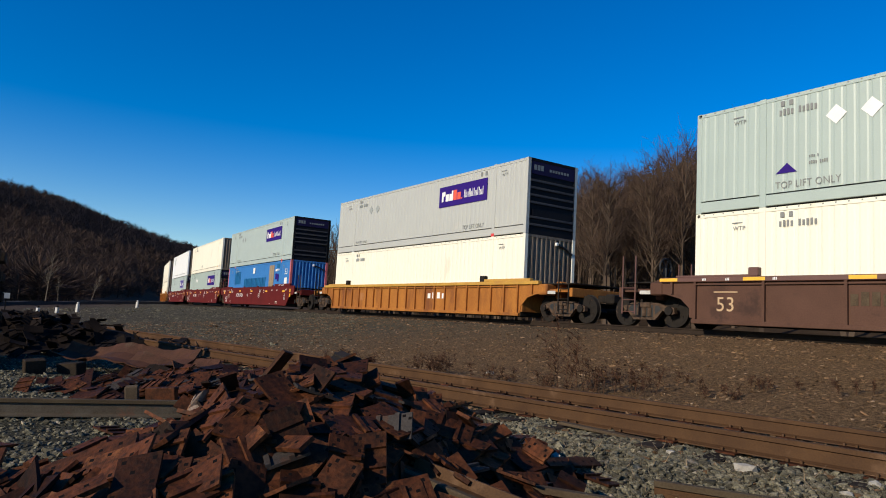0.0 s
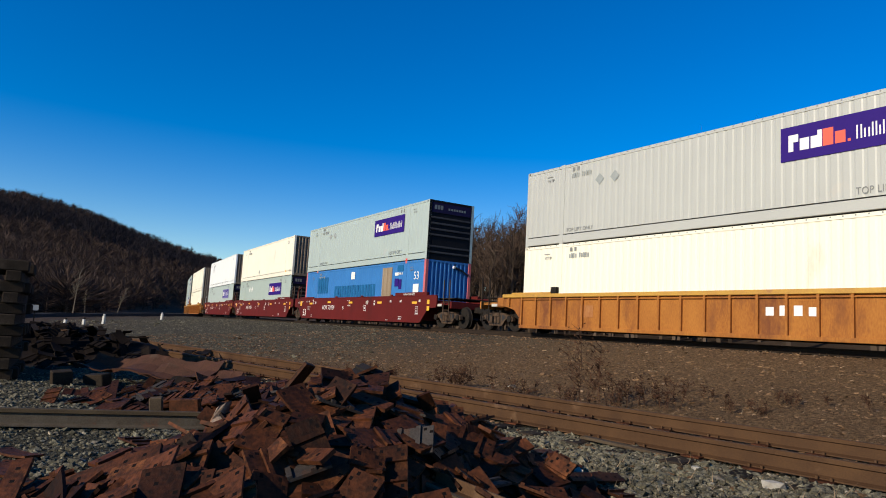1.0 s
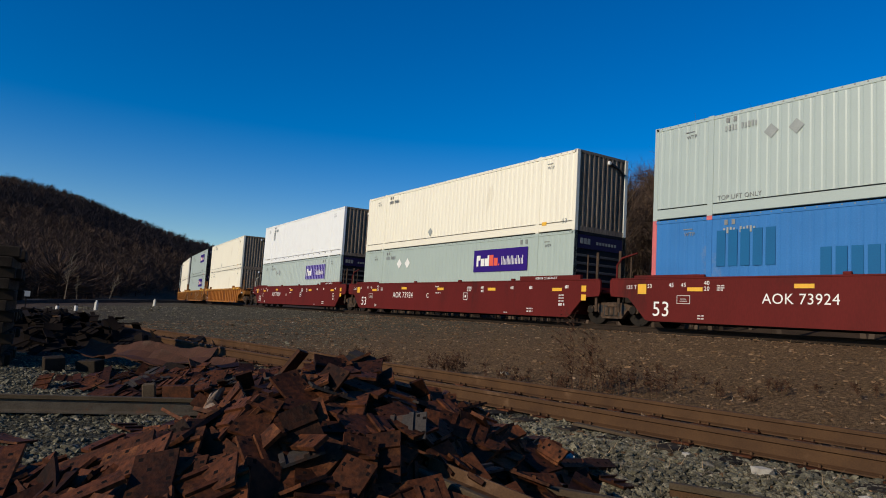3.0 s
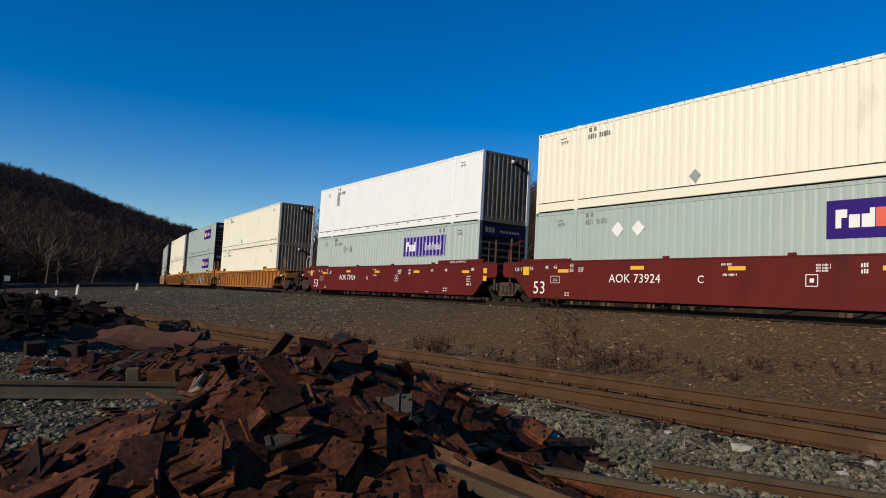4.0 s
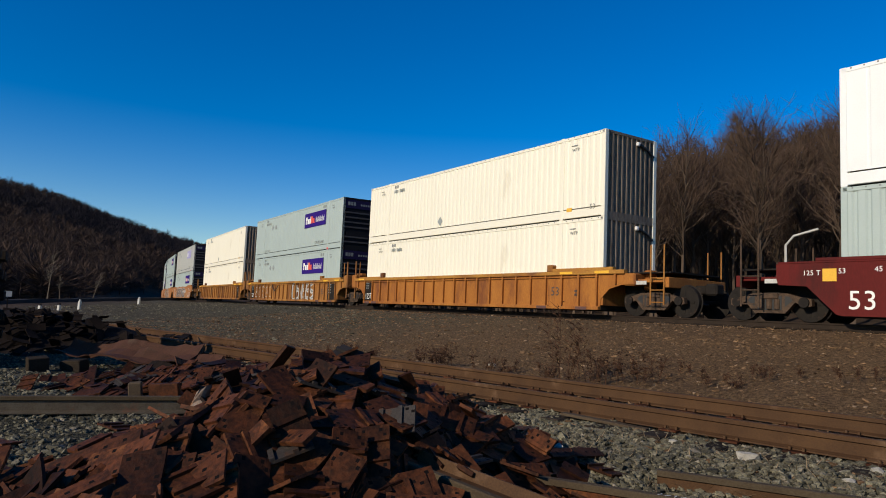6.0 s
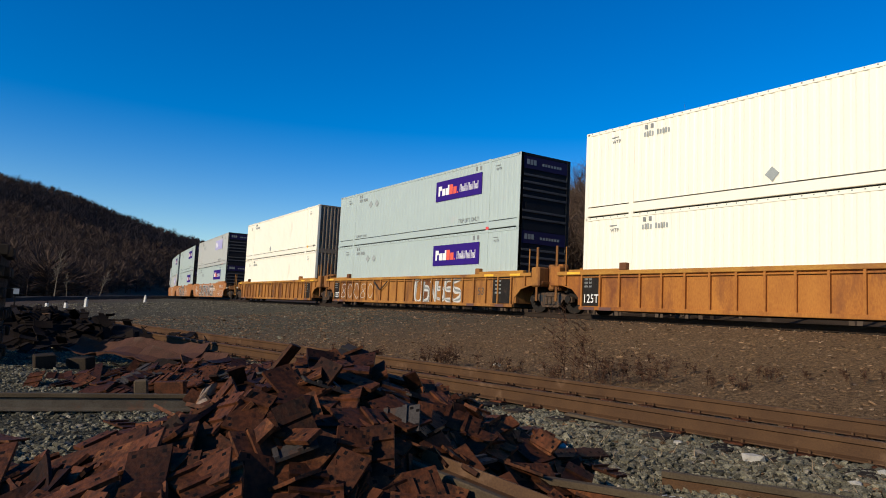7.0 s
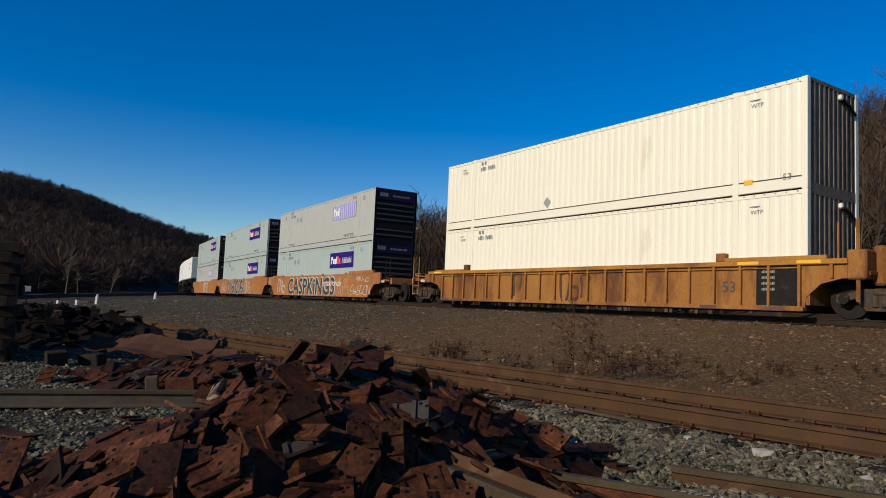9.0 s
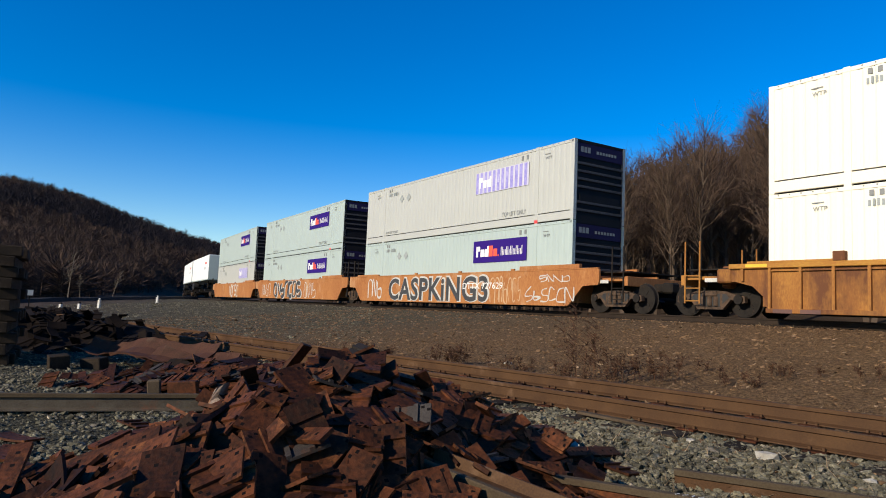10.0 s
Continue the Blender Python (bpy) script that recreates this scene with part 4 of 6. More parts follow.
for a in range(3):
    tube(bm, [(-9.2, -1.1 - 0.26 * math.cos(a * 1.05), 1.75 - 0.26 * math.sin(a * 1.05)), (-9.2, -1.1 + 0.26 * math.cos(a * 1.05), 1.75 + 0.26 * math.sin(a * 1.05))], [0.02, 0.02], 5)
part("brake_wheel", bm, BLACK, w)
unit(36.20, w, cream("cream corrugated container under a pale green one", marks=("dark_code",)), make_container(GREEN, "pale green container with white diamond placards", "door", marks=("plain_notice", "dark_code"), diamonds=MARK_WHITE))

w = make_well("ribs", ORANGE, YELLOW, "weathered orange well car with close ribs", "coupler", "coupler", post=STEEL)
code_bars(1.8, 0.75, 5, 0.26, SIDE + 0.055, MARK_WHITE, w, 0.22)
plate_mark("pale_panel", -4.9, -4.3, 0.6, 1.0, SIDE + 0.055, ORANGE3, w)
unit(12.85, w, cream("cream corrugated container under a grey one", marks=()), fedex(WARMGREY))

for s, letter, fe, ne, low, up in (
        (-10.63, "B", "shared", "coupler", lambda: make_container(BLUE, "repainted blue container with red corner posts and a rusty patch", "rib", marks=("blue_patches",), posts=PINK), lambda: fedex()),
        (-30.13, "C", "shared", "shared", lambda: fedex(GREEN, diamonds=MARK_WHITE), lambda: cream("cream corrugated container over a grey one", marks=("shield", "dark_code"))),
        (-49.57, "A", "coupler", "shared", lambda: fedex(logo="worn", label="pale grey corrugated container with a worn purple sign panel", deep=0.026), lambda: make_container(WHITE, "white container with wide flat panels", "rib", pitch=0.62, groove=0.16, marks=("grey_tag",)))):
    w = make_well("smooth", RED, RED, "oxide red smooth-sided well unit with white lettering", fe, ne, post=FRAME_BROWN)
    red_marks(w, letter)
    unit(s, w, low(), up())

for s, fe, ne, tag, low, up in (
        (-73.03, "shared", "coupler", 0, lambda: cream(), lambda: cream()),
        (-92.56, "shared", "shared", 1, lambda: fedex(), lambda: fedex()),
        (-112.03, "coupler", "shared", 2, lambda: cream(), lambda: cream())):
    w = make_well("ribs", ORANGE2 if tag else ORANGE, CHORD, ("weathered orange well unit with close ribs", "worn orange well unit sprayed with white paint", "rusty orange well unit with a dark data panel")[tag], fe, ne, post=ORANGE2)
    yy = SIDE + 0.056
    if tag == 1:
        graffiti(w, 0.9, 4.6, SIDE + 0.056, 6, POST_WHITE, "spray_paint", 4, 2.0)
        graffiti(w, 0.95, 4.65, SIDE + 0.053, 6, MARK_GREY, "spray_paint_shade", 4, 0.7)
        spray_loops(w, -7.15, 0.795, 5, SIDE + 0.054, POST_WHITE)
        bm = bmesh.new()
        tube(bm, bend_through([(-3.05, SIDE - 0.03, 1.2), (-2.7, SIDE - 0.035, 0.95), (-2.4, SIDE - 0.04, 0.8), (-2.05, SIDE - 0.035, 0.95), (-1.65, SIDE - 0.03, 1.2)], 4), [0.028] * 17, 6)
        part("hanging_hose", bm, BLACK, w, "black hose hanging in a loop")
    if tag == 2:
        graffiti(w, -3.2, -2.6, SIDE + 0.056, 1, TIMBER, "spray_paint", 2)
        graffiti(w, -0.6, 0.9, SIDE + 0.056, 3, BROWN, "spray_paint", 3)
    words("length_mark", "53", 0.42, near_side(6.0, 0.6, SIDE + 0.055), MARK_DARK, w, "black number")
    if tag:
        plate_mark("data_panel", 6.8, 7.92, 0.28, 1.28, SIDE + 0.04, STEEL, w, "black data panel")
    for z in (1.1, 0.95, 0.8, 0.65) if tag else (0.72, 0.6):
        code_bars(6.95, z, 9 if tag else 5, 0.07, SIDE + 0.034, PLACARD if tag else MARK_DARK, w)
    if tag < 2:
        plate_mark("data_panel", -7.92, -7.2, 0.28, 1.28, SIDE + 0.04, STEEL, w, "black data panel")
        words("size_mark", "125T", 0.40, near_side(-7.57, 0.38, SIDE + 0.034), MARK_WHITE, w, "", 0.78)
        for z in (1.12, 1.0, 0.88):
            code_bars(-7.85, z, 8, 0.07, SIDE + 0.034, MARK_GREY, w)
    for x in (-6.9, -7.6, 5.4, 7.3):
        plate_mark("red_tag", x - 0.25, x + 0.25, 0.14, 0.24, SIDE - 0.024, BROWN_RED, w)
    for x in (-8.3, 8.2, 6.6):
        plate_mark("yellow_reflector", x - 0.3, x + 0.3, TOP - 0.1, TOP - 0.02, SIDE - 0.034, MARK_YELLOW, w)
    unit(s, w, low(), up())

for s, fe, ne, tag, low, up in (
        (-135.37, "shared", "coupler", 0, lambda: fedex(), lambda: fedex(WARMGREY, "scraped", "warm grey container with a scraped lilac sign panel")),
        (-154.73, "shared", "shared", 1, lambda: fedex(), lambda: fedex()),
        (-173.88, "coupler", "shared", 2, lambda: fedex(WARMGREY, "scraped"), lambda: fedex())):
    w = make_well("smooth", ORANGE3, ORANGE3, "salmon orange smooth-sided well unit sprayed with tags", fe, ne, post=STEEL)
    y = SIDE - 0.004
    if tag == 0:
        big_word("sprayed_word", "CASPKiNG3", 1.42, near_side(-0.7, 0.29, y - 0.003), MARK_DARK, w, 0.035, 1.1, "black sprayed letters")
        big_word("sprayed_outline", "CASPKiNG3", 1.42, near_side(-0.65, 0.31, y), POST_WHITE, w, 0.085, 1.1, "white sprayed outline")
        graffiti(w, 5.8, 8.4, y, 6, POST_WHITE, "spray_paint", 13, 0.5, 0.36, 0.2)
        graffiti(w, 3.6, 5.6, y, 7, TAN, "spray_paint", 19, 0.45, 0.3, 0.42)
        graffiti(w, 6.6, 8.2, y - 0.002, 4, POST_WHITE, "spray_paint", 23, 0.4, 1.02, 0.12)
        graffiti(w, -7.2, -5.7, y, 3, POST_WHITE, "spray_paint", 14, 0.8)
        words("reporting_mark", "DTTX 727629", 0.36, near_side(3.05, 0.78, y - 0.006), MARK_WHITE, w, "white reporting mark", 1.25)
    elif tag == 1:
        graffiti(w, -4.6, 1.5, y - 0.003, 7, MARK_DARK, "spray_paint", 15, 1.6)
        graffiti(w, -4.5, 1.6, y, 7, POST_WHITE, "spray_paint_shade", 15, 2.2)
        graffiti(w, -7.6, -5.4, y, 4, POST_WHITE, "spray_paint", 25, 0.6)
        graffiti(w, 2.2, 4.4, y, 4, POST_WHITE, "spray_paint", 26, 0.6)
    else:
        graffiti(w, -1.0, 3.0, y, 5, POST_WHITE, "spray_paint", 16)
    unit(s, w, low(), up())


def make_spine_car():
    w = holder("flat_car", "dark skeletal flat car carrying a white trailer", "railcar", "flat cars of the train")
    part("spine", box_bm(-9.4, 9.4, -0.35, 0.35, 0.75, 1.1, bevel=0.03), STEEL, w)
    for x in (-7.5, -3, 2, 6.5):
        part("cross_bearer", box_bm(x - 0.3, x + 0.3, -1.35, 1.35, 0.8, 1.05), STEEL, w)
    return w


def make_trailer():
    c = holder("trailer", "smooth white road trailer with an orange mark on its side", "trailer", "trailers on flat cars")
    h = 1.295
    part("box", box_bm(-8.07, 8.07, -h, h, 1.05, 3.9, bevel=0.04), WHITE, c)
    part("side_skirt", box_bm(-8.05, 8.05, -h - 0.008, h + 0.008, 1.02, 1.14), GREY, c)
    part("front_panel", box_bm(8.07, 8.1, -h + 0.06, h - 0.06, 1.1, 3.85), GREY, c)
    plate_mark("orange_sign", 4.9, 6.4, 2.9, 3.15, -h - 0.002, MARK_ORANGE, c)
    code_bars(4.4, 2.3, 8, 0.28, -h - 0.002, MARK_GREY, c)
    for x in (-6.9, -5.6):
        for y in (-1.0, 1.0):
            bm = bmesh.new()
            cyl_y(bm, x, 0.5, 0.5, y - 0.28, y + 0.28, 20)
            part("tyre", bm, BLACK, c)
    bm = bmesh.new()
    for y in (-0.8, 0.8):
        tube(bm, [(5.0, y, 0.1), (5.0, y, 1.05)], [0.07, 0.07], 6)
    part("landing_legs", bm, STEEL, c)
    return c


SPINES = [(-197.3, make_spine_car(), make_trailer()), (-214.9, make_spine_car(), make_trailer())]

# bogies: two at each coupled gap, one under each shared joint
ENDS = [u[0] for u in UNITS] + [q[0] for q in SPINES]
bogie_s = [ENDS[0] + 1.85]
for a, b in zip(ENDS, ENDS[1:]):
    back, front = a - CL, b
    bogie_s += [back - 1.85, front + 1.85] if back - front > 5 else [(back + front) / 2]
bogie_s.append(ENDS[-1] - CL - 1.85)
bogie_first = make_bogie()
BOGIES = [(s, bogie_first if i == 0 else copy_thing(bogie_first, pose(0, 0, 0))) for i, s in enumerate(bogie_s)]


def unit_pose(s, z):
    a, b = line_at(s + 1.9), line_at(s - CL - 1.9)
    c, d = (a + b) / 2, a - b
    return pose(c.x, c.y, z, 0, 0, math.degrees(math.atan2(d.y, d.x)))


def motions():
    times = [i * 0.25 for i in range(41)]
    for s, car, low, up in UNITS:
        walk(car, [(t, unit_pose(s + run(t), RAIL_Z)) for t in times])
        walk(low, [(t, unit_pose(s + run(t), RAIL_Z + 0.32)) for t in times])
        walk(up, [(t, unit_pose(s + run(t), RAIL_Z + 0.32 + CH)) for t in times])
    for s, car, trailer in SPINES:
        walk(car, [(t, unit_pose(s + run(t), RAIL_Z)) for t in times])
        walk(trailer, [(t, unit_pose(s + run(t), RAIL_Z + 1.06)) for t in times])
    for s, bogie in BOGIES:
        rows = []
        for t in times:
            p, q = line_at(s + run(t) - 0.9), line_at(s + run(t) + 0.9)
            c, d = (p + q) / 2, q - p
            rows.append((t, pose(c.x, c.y, RAIL_Z, 0, 0, math.degrees(math.atan2(d.y, d.x)))))
        walk(bogie, rows)
        for ws in [o for o in bogie.children if o.name.startswith("wheelset")]:
            x = ws.location.x
            walk(ws, [(k / 30, pose(x, 0, 0.465, 0, math.degrees(run(k / 30) / 0.465), 0)) for k in range(301)])


# ---------------------------------------------------------------- scatter tools
def joined(name, verts, faces, material, label, category, kind="stuff"):
    me = bpy.data.meshes.new(name)
    me.from_pydata(verts.tolist() if hasattr(verts, "tolist") else verts, [], faces.tolist() if hasattr(faces, "tolist") else faces)
    me.materials.append(material)
    return tagged(new(name, me), label, category, kind=kind)


def rock_shape(seed):
    bm = bmesh.new()
    bmesh.ops.create_icosphere(bm, subdivisions=1, radius=1.0)
    rnd = random.Random(seed)
    for v in bm.verts:
        v.co *= rnd.uniform(0.6, 1.28)
    vs = np.array([v.co[:] for v in bm.verts])
    fs = np.array([[v.index for v in f.verts] for f in bm.faces])
    bm.free()
    return vs, fs


ROCKS = [rock_shape(i) for i in range(6)]
RNG = np.random.default_rng(5)


def scatter_rocks(name, xs, ys, zs, sizes, material, label, category, flat=0.6):
    allv, allf, base = [], [], 0
    which = RNG.integers(0, len(ROCKS), len(xs))
    ang = RNG.uniform(0, 6.28, len(xs))
    sq = RNG.uniform(0.6, 1.3, (len(xs), 3)) * np.array([1, 1, flat])
    for i in range(len(xs)):
        v, f = ROCKS[which[i]]
        c, s = math.cos(ang[i]), math.sin(ang[i])
        w = v * sq[i] * sizes[i]
        tz = RNG.normal(0, 0.25)
        p = np.stack([w[:, 0] * c - w[:, 1] * s + xs[i], w[:, 0] * s + w[:, 1] * c + ys[i], w[:, 2] + tz * w[:, 0] + zs[i]], 1)
        allv.append(p)
        allf.append(f + base)
        base += len(v)
    return joined(name, np.concatenate(allv), np.concatenate(allf), material, label, category)


# ---------------------------------------------------------------- the scrap pile
def pile_height(x, y):
    return (0.54 * math.exp(-((x + 0.38) / 0.62) ** 2 - ((y - 5.05) / 0.75) ** 2)
            + 0.34 * math.exp(-((x - 0.45) / 0.80) ** 2 - ((y - 5.2) / 0.7) ** 2)
            + 0.36 * math.exp(-((x + 0.75) / 0.9) ** 2 - ((y - 4.2) / 0.75) ** 2)
            + 0.26 * math.exp(-((x + 1.3) / 1.1) ** 2 - ((y - 3.5) / 0.7) ** 2)
            + 0.22 * math.exp(-((x - 0.2) / 0.7) ** 2 - ((y - 3.9) / 0.7) ** 2)
            + 0.16 * math.exp(-((x + 1.12) / 0.35) ** 2 - ((y - 4.9) / 0.45) ** 2)
            + 0.14 * math.exp(-((x - 0.62) / 0.35) ** 2 - ((y - 4.9) / 0.5) ** 2))


def plate_mesh(name, lx, ly, th, ridges, holes, mats, bend=0.0):
    """A cast steel plate, with raised shoulders and holes painted as flat black squares."""
    xs = sorted({-lx, lx, *[h[0] - 0.011 for h in holes], *[h[0] + 0.011 for h in holes], *[r - 0.014 for r in ridges], *[r + 0.014 for r in ridges]})
    ys = sorted({-ly, ly, *[h[1] - 0.011 for h in holes], *[h[1] + 0.011 for h in holes]})
    bm = bmesh.new()
    top = [[bm.verts.new((x, y, th + bend * (abs(x) / lx) ** 2)) for y in ys] for x in xs]
    low = [[bm.verts.new((x, y, bend * (abs(x) / lx) ** 2)) for y in (-ly, ly)] for x in xs]
    sunk = []
    lift = []
    for i in range(len(xs) - 1):
        cx = (xs[i] + xs[i + 1]) / 2
        for j in range(len(ys) - 1):
            cy = (ys[j] + ys[j + 1]) / 2
            f = bm.faces.new((top[i][j], top[i + 1][j], top[i + 1][j + 1], top[i][j + 1]))
            if any(abs(cx - h[0]) < 0.008 and abs(cy - h[1]) < 0.008 for h in holes):
                sunk.append(f)
            elif any(abs(cx - r) < 0.008 for r in ridges):
                lift.append(f)
        bm.faces.new((low[i][0], low[i][1], low[i + 1][1], low[i + 1][0]))
        bm.faces.new([low[i][0], low[i + 1][0], top[i + 1][0], top[i][0]])
        bm.faces.new([low[i + 1][1], low[i][1], top[i][-1], top[i + 1][-1]])
    bm.faces.new([low[0][1], low[0][0]] + [v for v in top[0]])
    bm.faces.new([low[-1][0], low[-1][1]] + [v for v in top[-1][::-1]])
    if lift:
        r = bmesh.ops.extrude_face_region(bm, geom=lift)
        for v in [g for g in r["geom"] if isinstance(g, bmesh.types.BMVert)]:
            v.co.z += 0.016
        bmesh.ops.delete(bm, geom=lift, context='FACES_ONLY')
    # hole faces stay level; black colour stands for their shaded depth
    for f in sunk:
        f.material_index = 1
    bm.normal_update()
    me = bpy.data.meshes.new(name)
    bm.to_mesh(me)
    bm.free()
    for m in mats:
        me.materials.append(m)
    return me


H8 = [(sx * a, sy * b) for sx in (-1, 1) for sy in (-1, 1) for a, b in ((0.138, 0.05), (0.1, 0.068))]
PLATES = [plate_mesh("tie_plate", 0.172, 0.096, 0.018, (-0.065, 0.065), H8, (RUST, HOLE_SHADE)),
          plate_mesh("tie_plate", 0.16, 0.09, 0.018, (0.055,), H8[:6], (RUST, HOLE_SHADE)),
          plate_mesh("tie_plate", 0.185, 0.102, 0.018, (), [(-0.15, 0.07), (0.15, 0.07), (-0.15, -0.07), (0.15, -0.07), (0.0, 0.08), (0.06, -0.08), (-0.08, -0.02)], (RUST, HOLE_SHADE), 0.014),
          plate_mesh("tie_plate", 0.30, 0.05, 0.024, (), [(-0.22, 0.0), (-0.12, 0.0), (0.12, 0.0), (0.22, 0.0)], (RUST, HOLE_SHADE)),
          plate_mesh("tie_plate", 0.15, 0.09, 0.016, (-0.06, 0.06), H8[:4], (PLATE_GREY, HOLE_SHADE))]


# copies of the plates with shade put into their colour
SHADED_PLATES = []
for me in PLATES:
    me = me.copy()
    me.materials[0] = RUST_DARK_SHADE
    SHADED_PLATES.append(me)


def mound(name, fx, x0, x1, y0, y1, step, material, label, category, sink=0.1):
    xs, ys = np.arange(x0, x1, step), np.arange(y0, y1, step)
    gx, gy = np.meshgrid(xs, ys)
    gz = height(gx.ravel(), gy.ravel())[0]
    rnd = np.random.default_rng(3)
    pv = np.array([fx(a, b) for a, b in zip(gx.ravel(), gy.ravel())])
    vz = gz + pv * 0.92 - sink + rnd.uniform(-0.03, 0.03, len(pv))
    n, m = len(xs), len(ys)
    faces = [(j * n + i, j * n + i + 1, (j + 1) * n + i + 1, (j + 1) * n + i) for j in range(m - 1) for i in range(n - 1)]
    return joined(name, np.stack([gx.ravel(), gy.ravel(), vz], 1), faces, material, label, category, kind="")


def lay_plate(rnd, fx, x, y, lift, tilt):
    e = 0.06
    gx = (fx(x + e, y) - fx(x - e, y)) / (2 * e)
    gy = (fx(x, y + e) - fx(x, y - e)) / (2 * e)
    if rnd.random() < 0.09:
        tilt *= 3.2
    nrm = Vector((-gx * 0.8 + rnd.gauss(0, tilt) - 0.12, -gy * 0.8 + rnd.gauss(0, tilt) - 0.2, 1)).normalized()
    q = nrm.to_track_quat('Z', 'Y').to_matrix().to_4x4()
    z = ground_z(x, y) + fx(x, y) + lift
    return Matrix.Translation((x, y, z)) @ q @ Matrix.Rotation(rnd.uniform(0, 6.283), 4, 'Z')


def heap(name, label, fx, spots, n_single, n_rest, seed, tilt, core, plates, coat):
    """A heap of loose plates: single ones on top, the buried rest joined."""
    rnd = random.Random(seed)
    core["label"] = label
    core["category"] = "scrap pile"
    for i in range(n_single):
        x, y = spots(rnd)
        me = plates[rnd.choices((0, 1, 2, 3, 4), (5, 4, 3.2, 1.6, 0.8))[0]]
        ob = new("tie_plate", me)
        ob.parent = core
        ob.matrix_basis = lay_plate(rnd, fx, x, y, rnd.uniform(0.0, 0.10), tilt)
    verts, faces, base = [], [], 0
    for i in range(n_rest):
        x, y = spots(rnd)
        me = plates[rnd.choice((0, 1, 2, 2, 3))]
        m = lay_plate(rnd, fx, x, y, rnd.uniform(-0.12, 0.0), tilt * 1.25)
        vs = [m @ v.co for v in me.vertices]
        verts += [v[:] for v in vs]
        faces += [tuple(base + k for k in p.vertices) for p in me.polygons]
        base += len(vs)
    rest = joined("plate_rubble", verts, faces, coat, "", "")
    rest["kind"] = "stuff"
    rest.parent = core
    return core


HEAP_RAIL = ((0.2, 4.02), (1.52, 2.55))     # plan of the rail that lies across the heap
HEAP_N = Vector((HEAP_RAIL[1][1] - HEAP_RAIL[0][1], HEAP_RAIL[0][0] - HEAP_RAIL[1][0])).normalized()


def main_spot(rnd):
    while True:
        x, y = rnd.uniform(-2.9, 1.7), rnd.uniform(2.7, 6.1)
        h = pile_height(x, y)
        clear = abs((x - HEAP_RAIL[0][0]) * HEAP_N.x + (y - HEAP_RAIL[0][1]) * HEAP_N.y) > 0.17 or y > HEAP_RAIL[0][1] + 0.1
        if clear and rnd.random() < min(1.0, 0.06 + h * 2.2) and h > 0.03:
            return x, y


# the core's near-black colour stands for shade between the plates
core = mound("scrap_pile", pile_height, -3.2, 2.0, 2.2, 6.6, 0.09, RUST_DARK_SHADE, "heap", "scrap pile", 0.15)
heap("scrap_pile", "heap of rusty brown steel tie plates on gravel", pile_height, main_spot, 300, 1200, 8, 0.26, core, PLATES, RUST)


def low_height(x, y):
    return 0.26 * math.exp(-((x + 2.6) / 0.9) ** 2 - ((y - 9.9) / 0.7) ** 2) + 0.14 * math.exp(-((x + 1.6) / 0.8) ** 2 - ((y - 8.9) / 0.5) ** 2)


def low_spot(rnd):
    return (rnd.gauss(-2.6, 0.85), rnd.gauss(9.9, 0.55)) if rnd.random() < 0.7 else (rnd.gauss(-1.6, 0.7), rnd.gauss(8.9, 0.35))


core = mound("scrap_pile", low_height, -4.6, 0.0, 8.0, 11.6, 0.12, RUST_DARK_SHADE, "heap", "scrap pile", 0.05)
heap("scrap_pile", "low spread of dark rusty plates beside the loose rail", low_height, low_spot, 140, 220, 21, 0.16, core, PLATES, RUST)


def dark_height(x, y):
    return 0.75 * math.exp(-((x + 8.6) / 1.6) ** 2 - ((y - 16.6) / 1.3) ** 2) + 0.35 * math.exp(-((x + 6.4) / 1.3) ** 2 - ((y - 17.0) / 0.9) ** 2)


# core and plates both darkened in colour so the mound looks shaded
core = mound("scrap_pile", dark_height, -12, -3.6, 13.6, 19.6, 0.25, RUST_DARK_SHADE, "heap", "scrap pile", 0.05)
heap("scrap_pile", "mound of rusty scrap behind the timber stack, coloured as if in shade", dark_height, lambda r: (r.gauss(-8.0, 1.5), r.gauss(16.6, 0.9)), 120, 160, 33, 0.4, core, SHADED_PLATES, RUST_DARK_SHADE)
for i, (x, y, a) in enumerate(((-2.2, 3.9, 25), (-2.0, 6.2, 70), (-3.1, 6.0, 160), (1.5, 5.5, 40), (1.7, 5.1, 120), (1.25, 6.0, 10), (-2.75, 5.2, 95), (-3.4, 5.1, 15), (-2.4, 6.7, 140))):
    tagged(new("tie_plate", PLATES[i % 4]), "rusty tie plate lying loose on the gravel", "tie plate", "loose tie plates").matrix_basis = pose(x, y, ground_z(x, y) + 0.015, 4, -3, a)

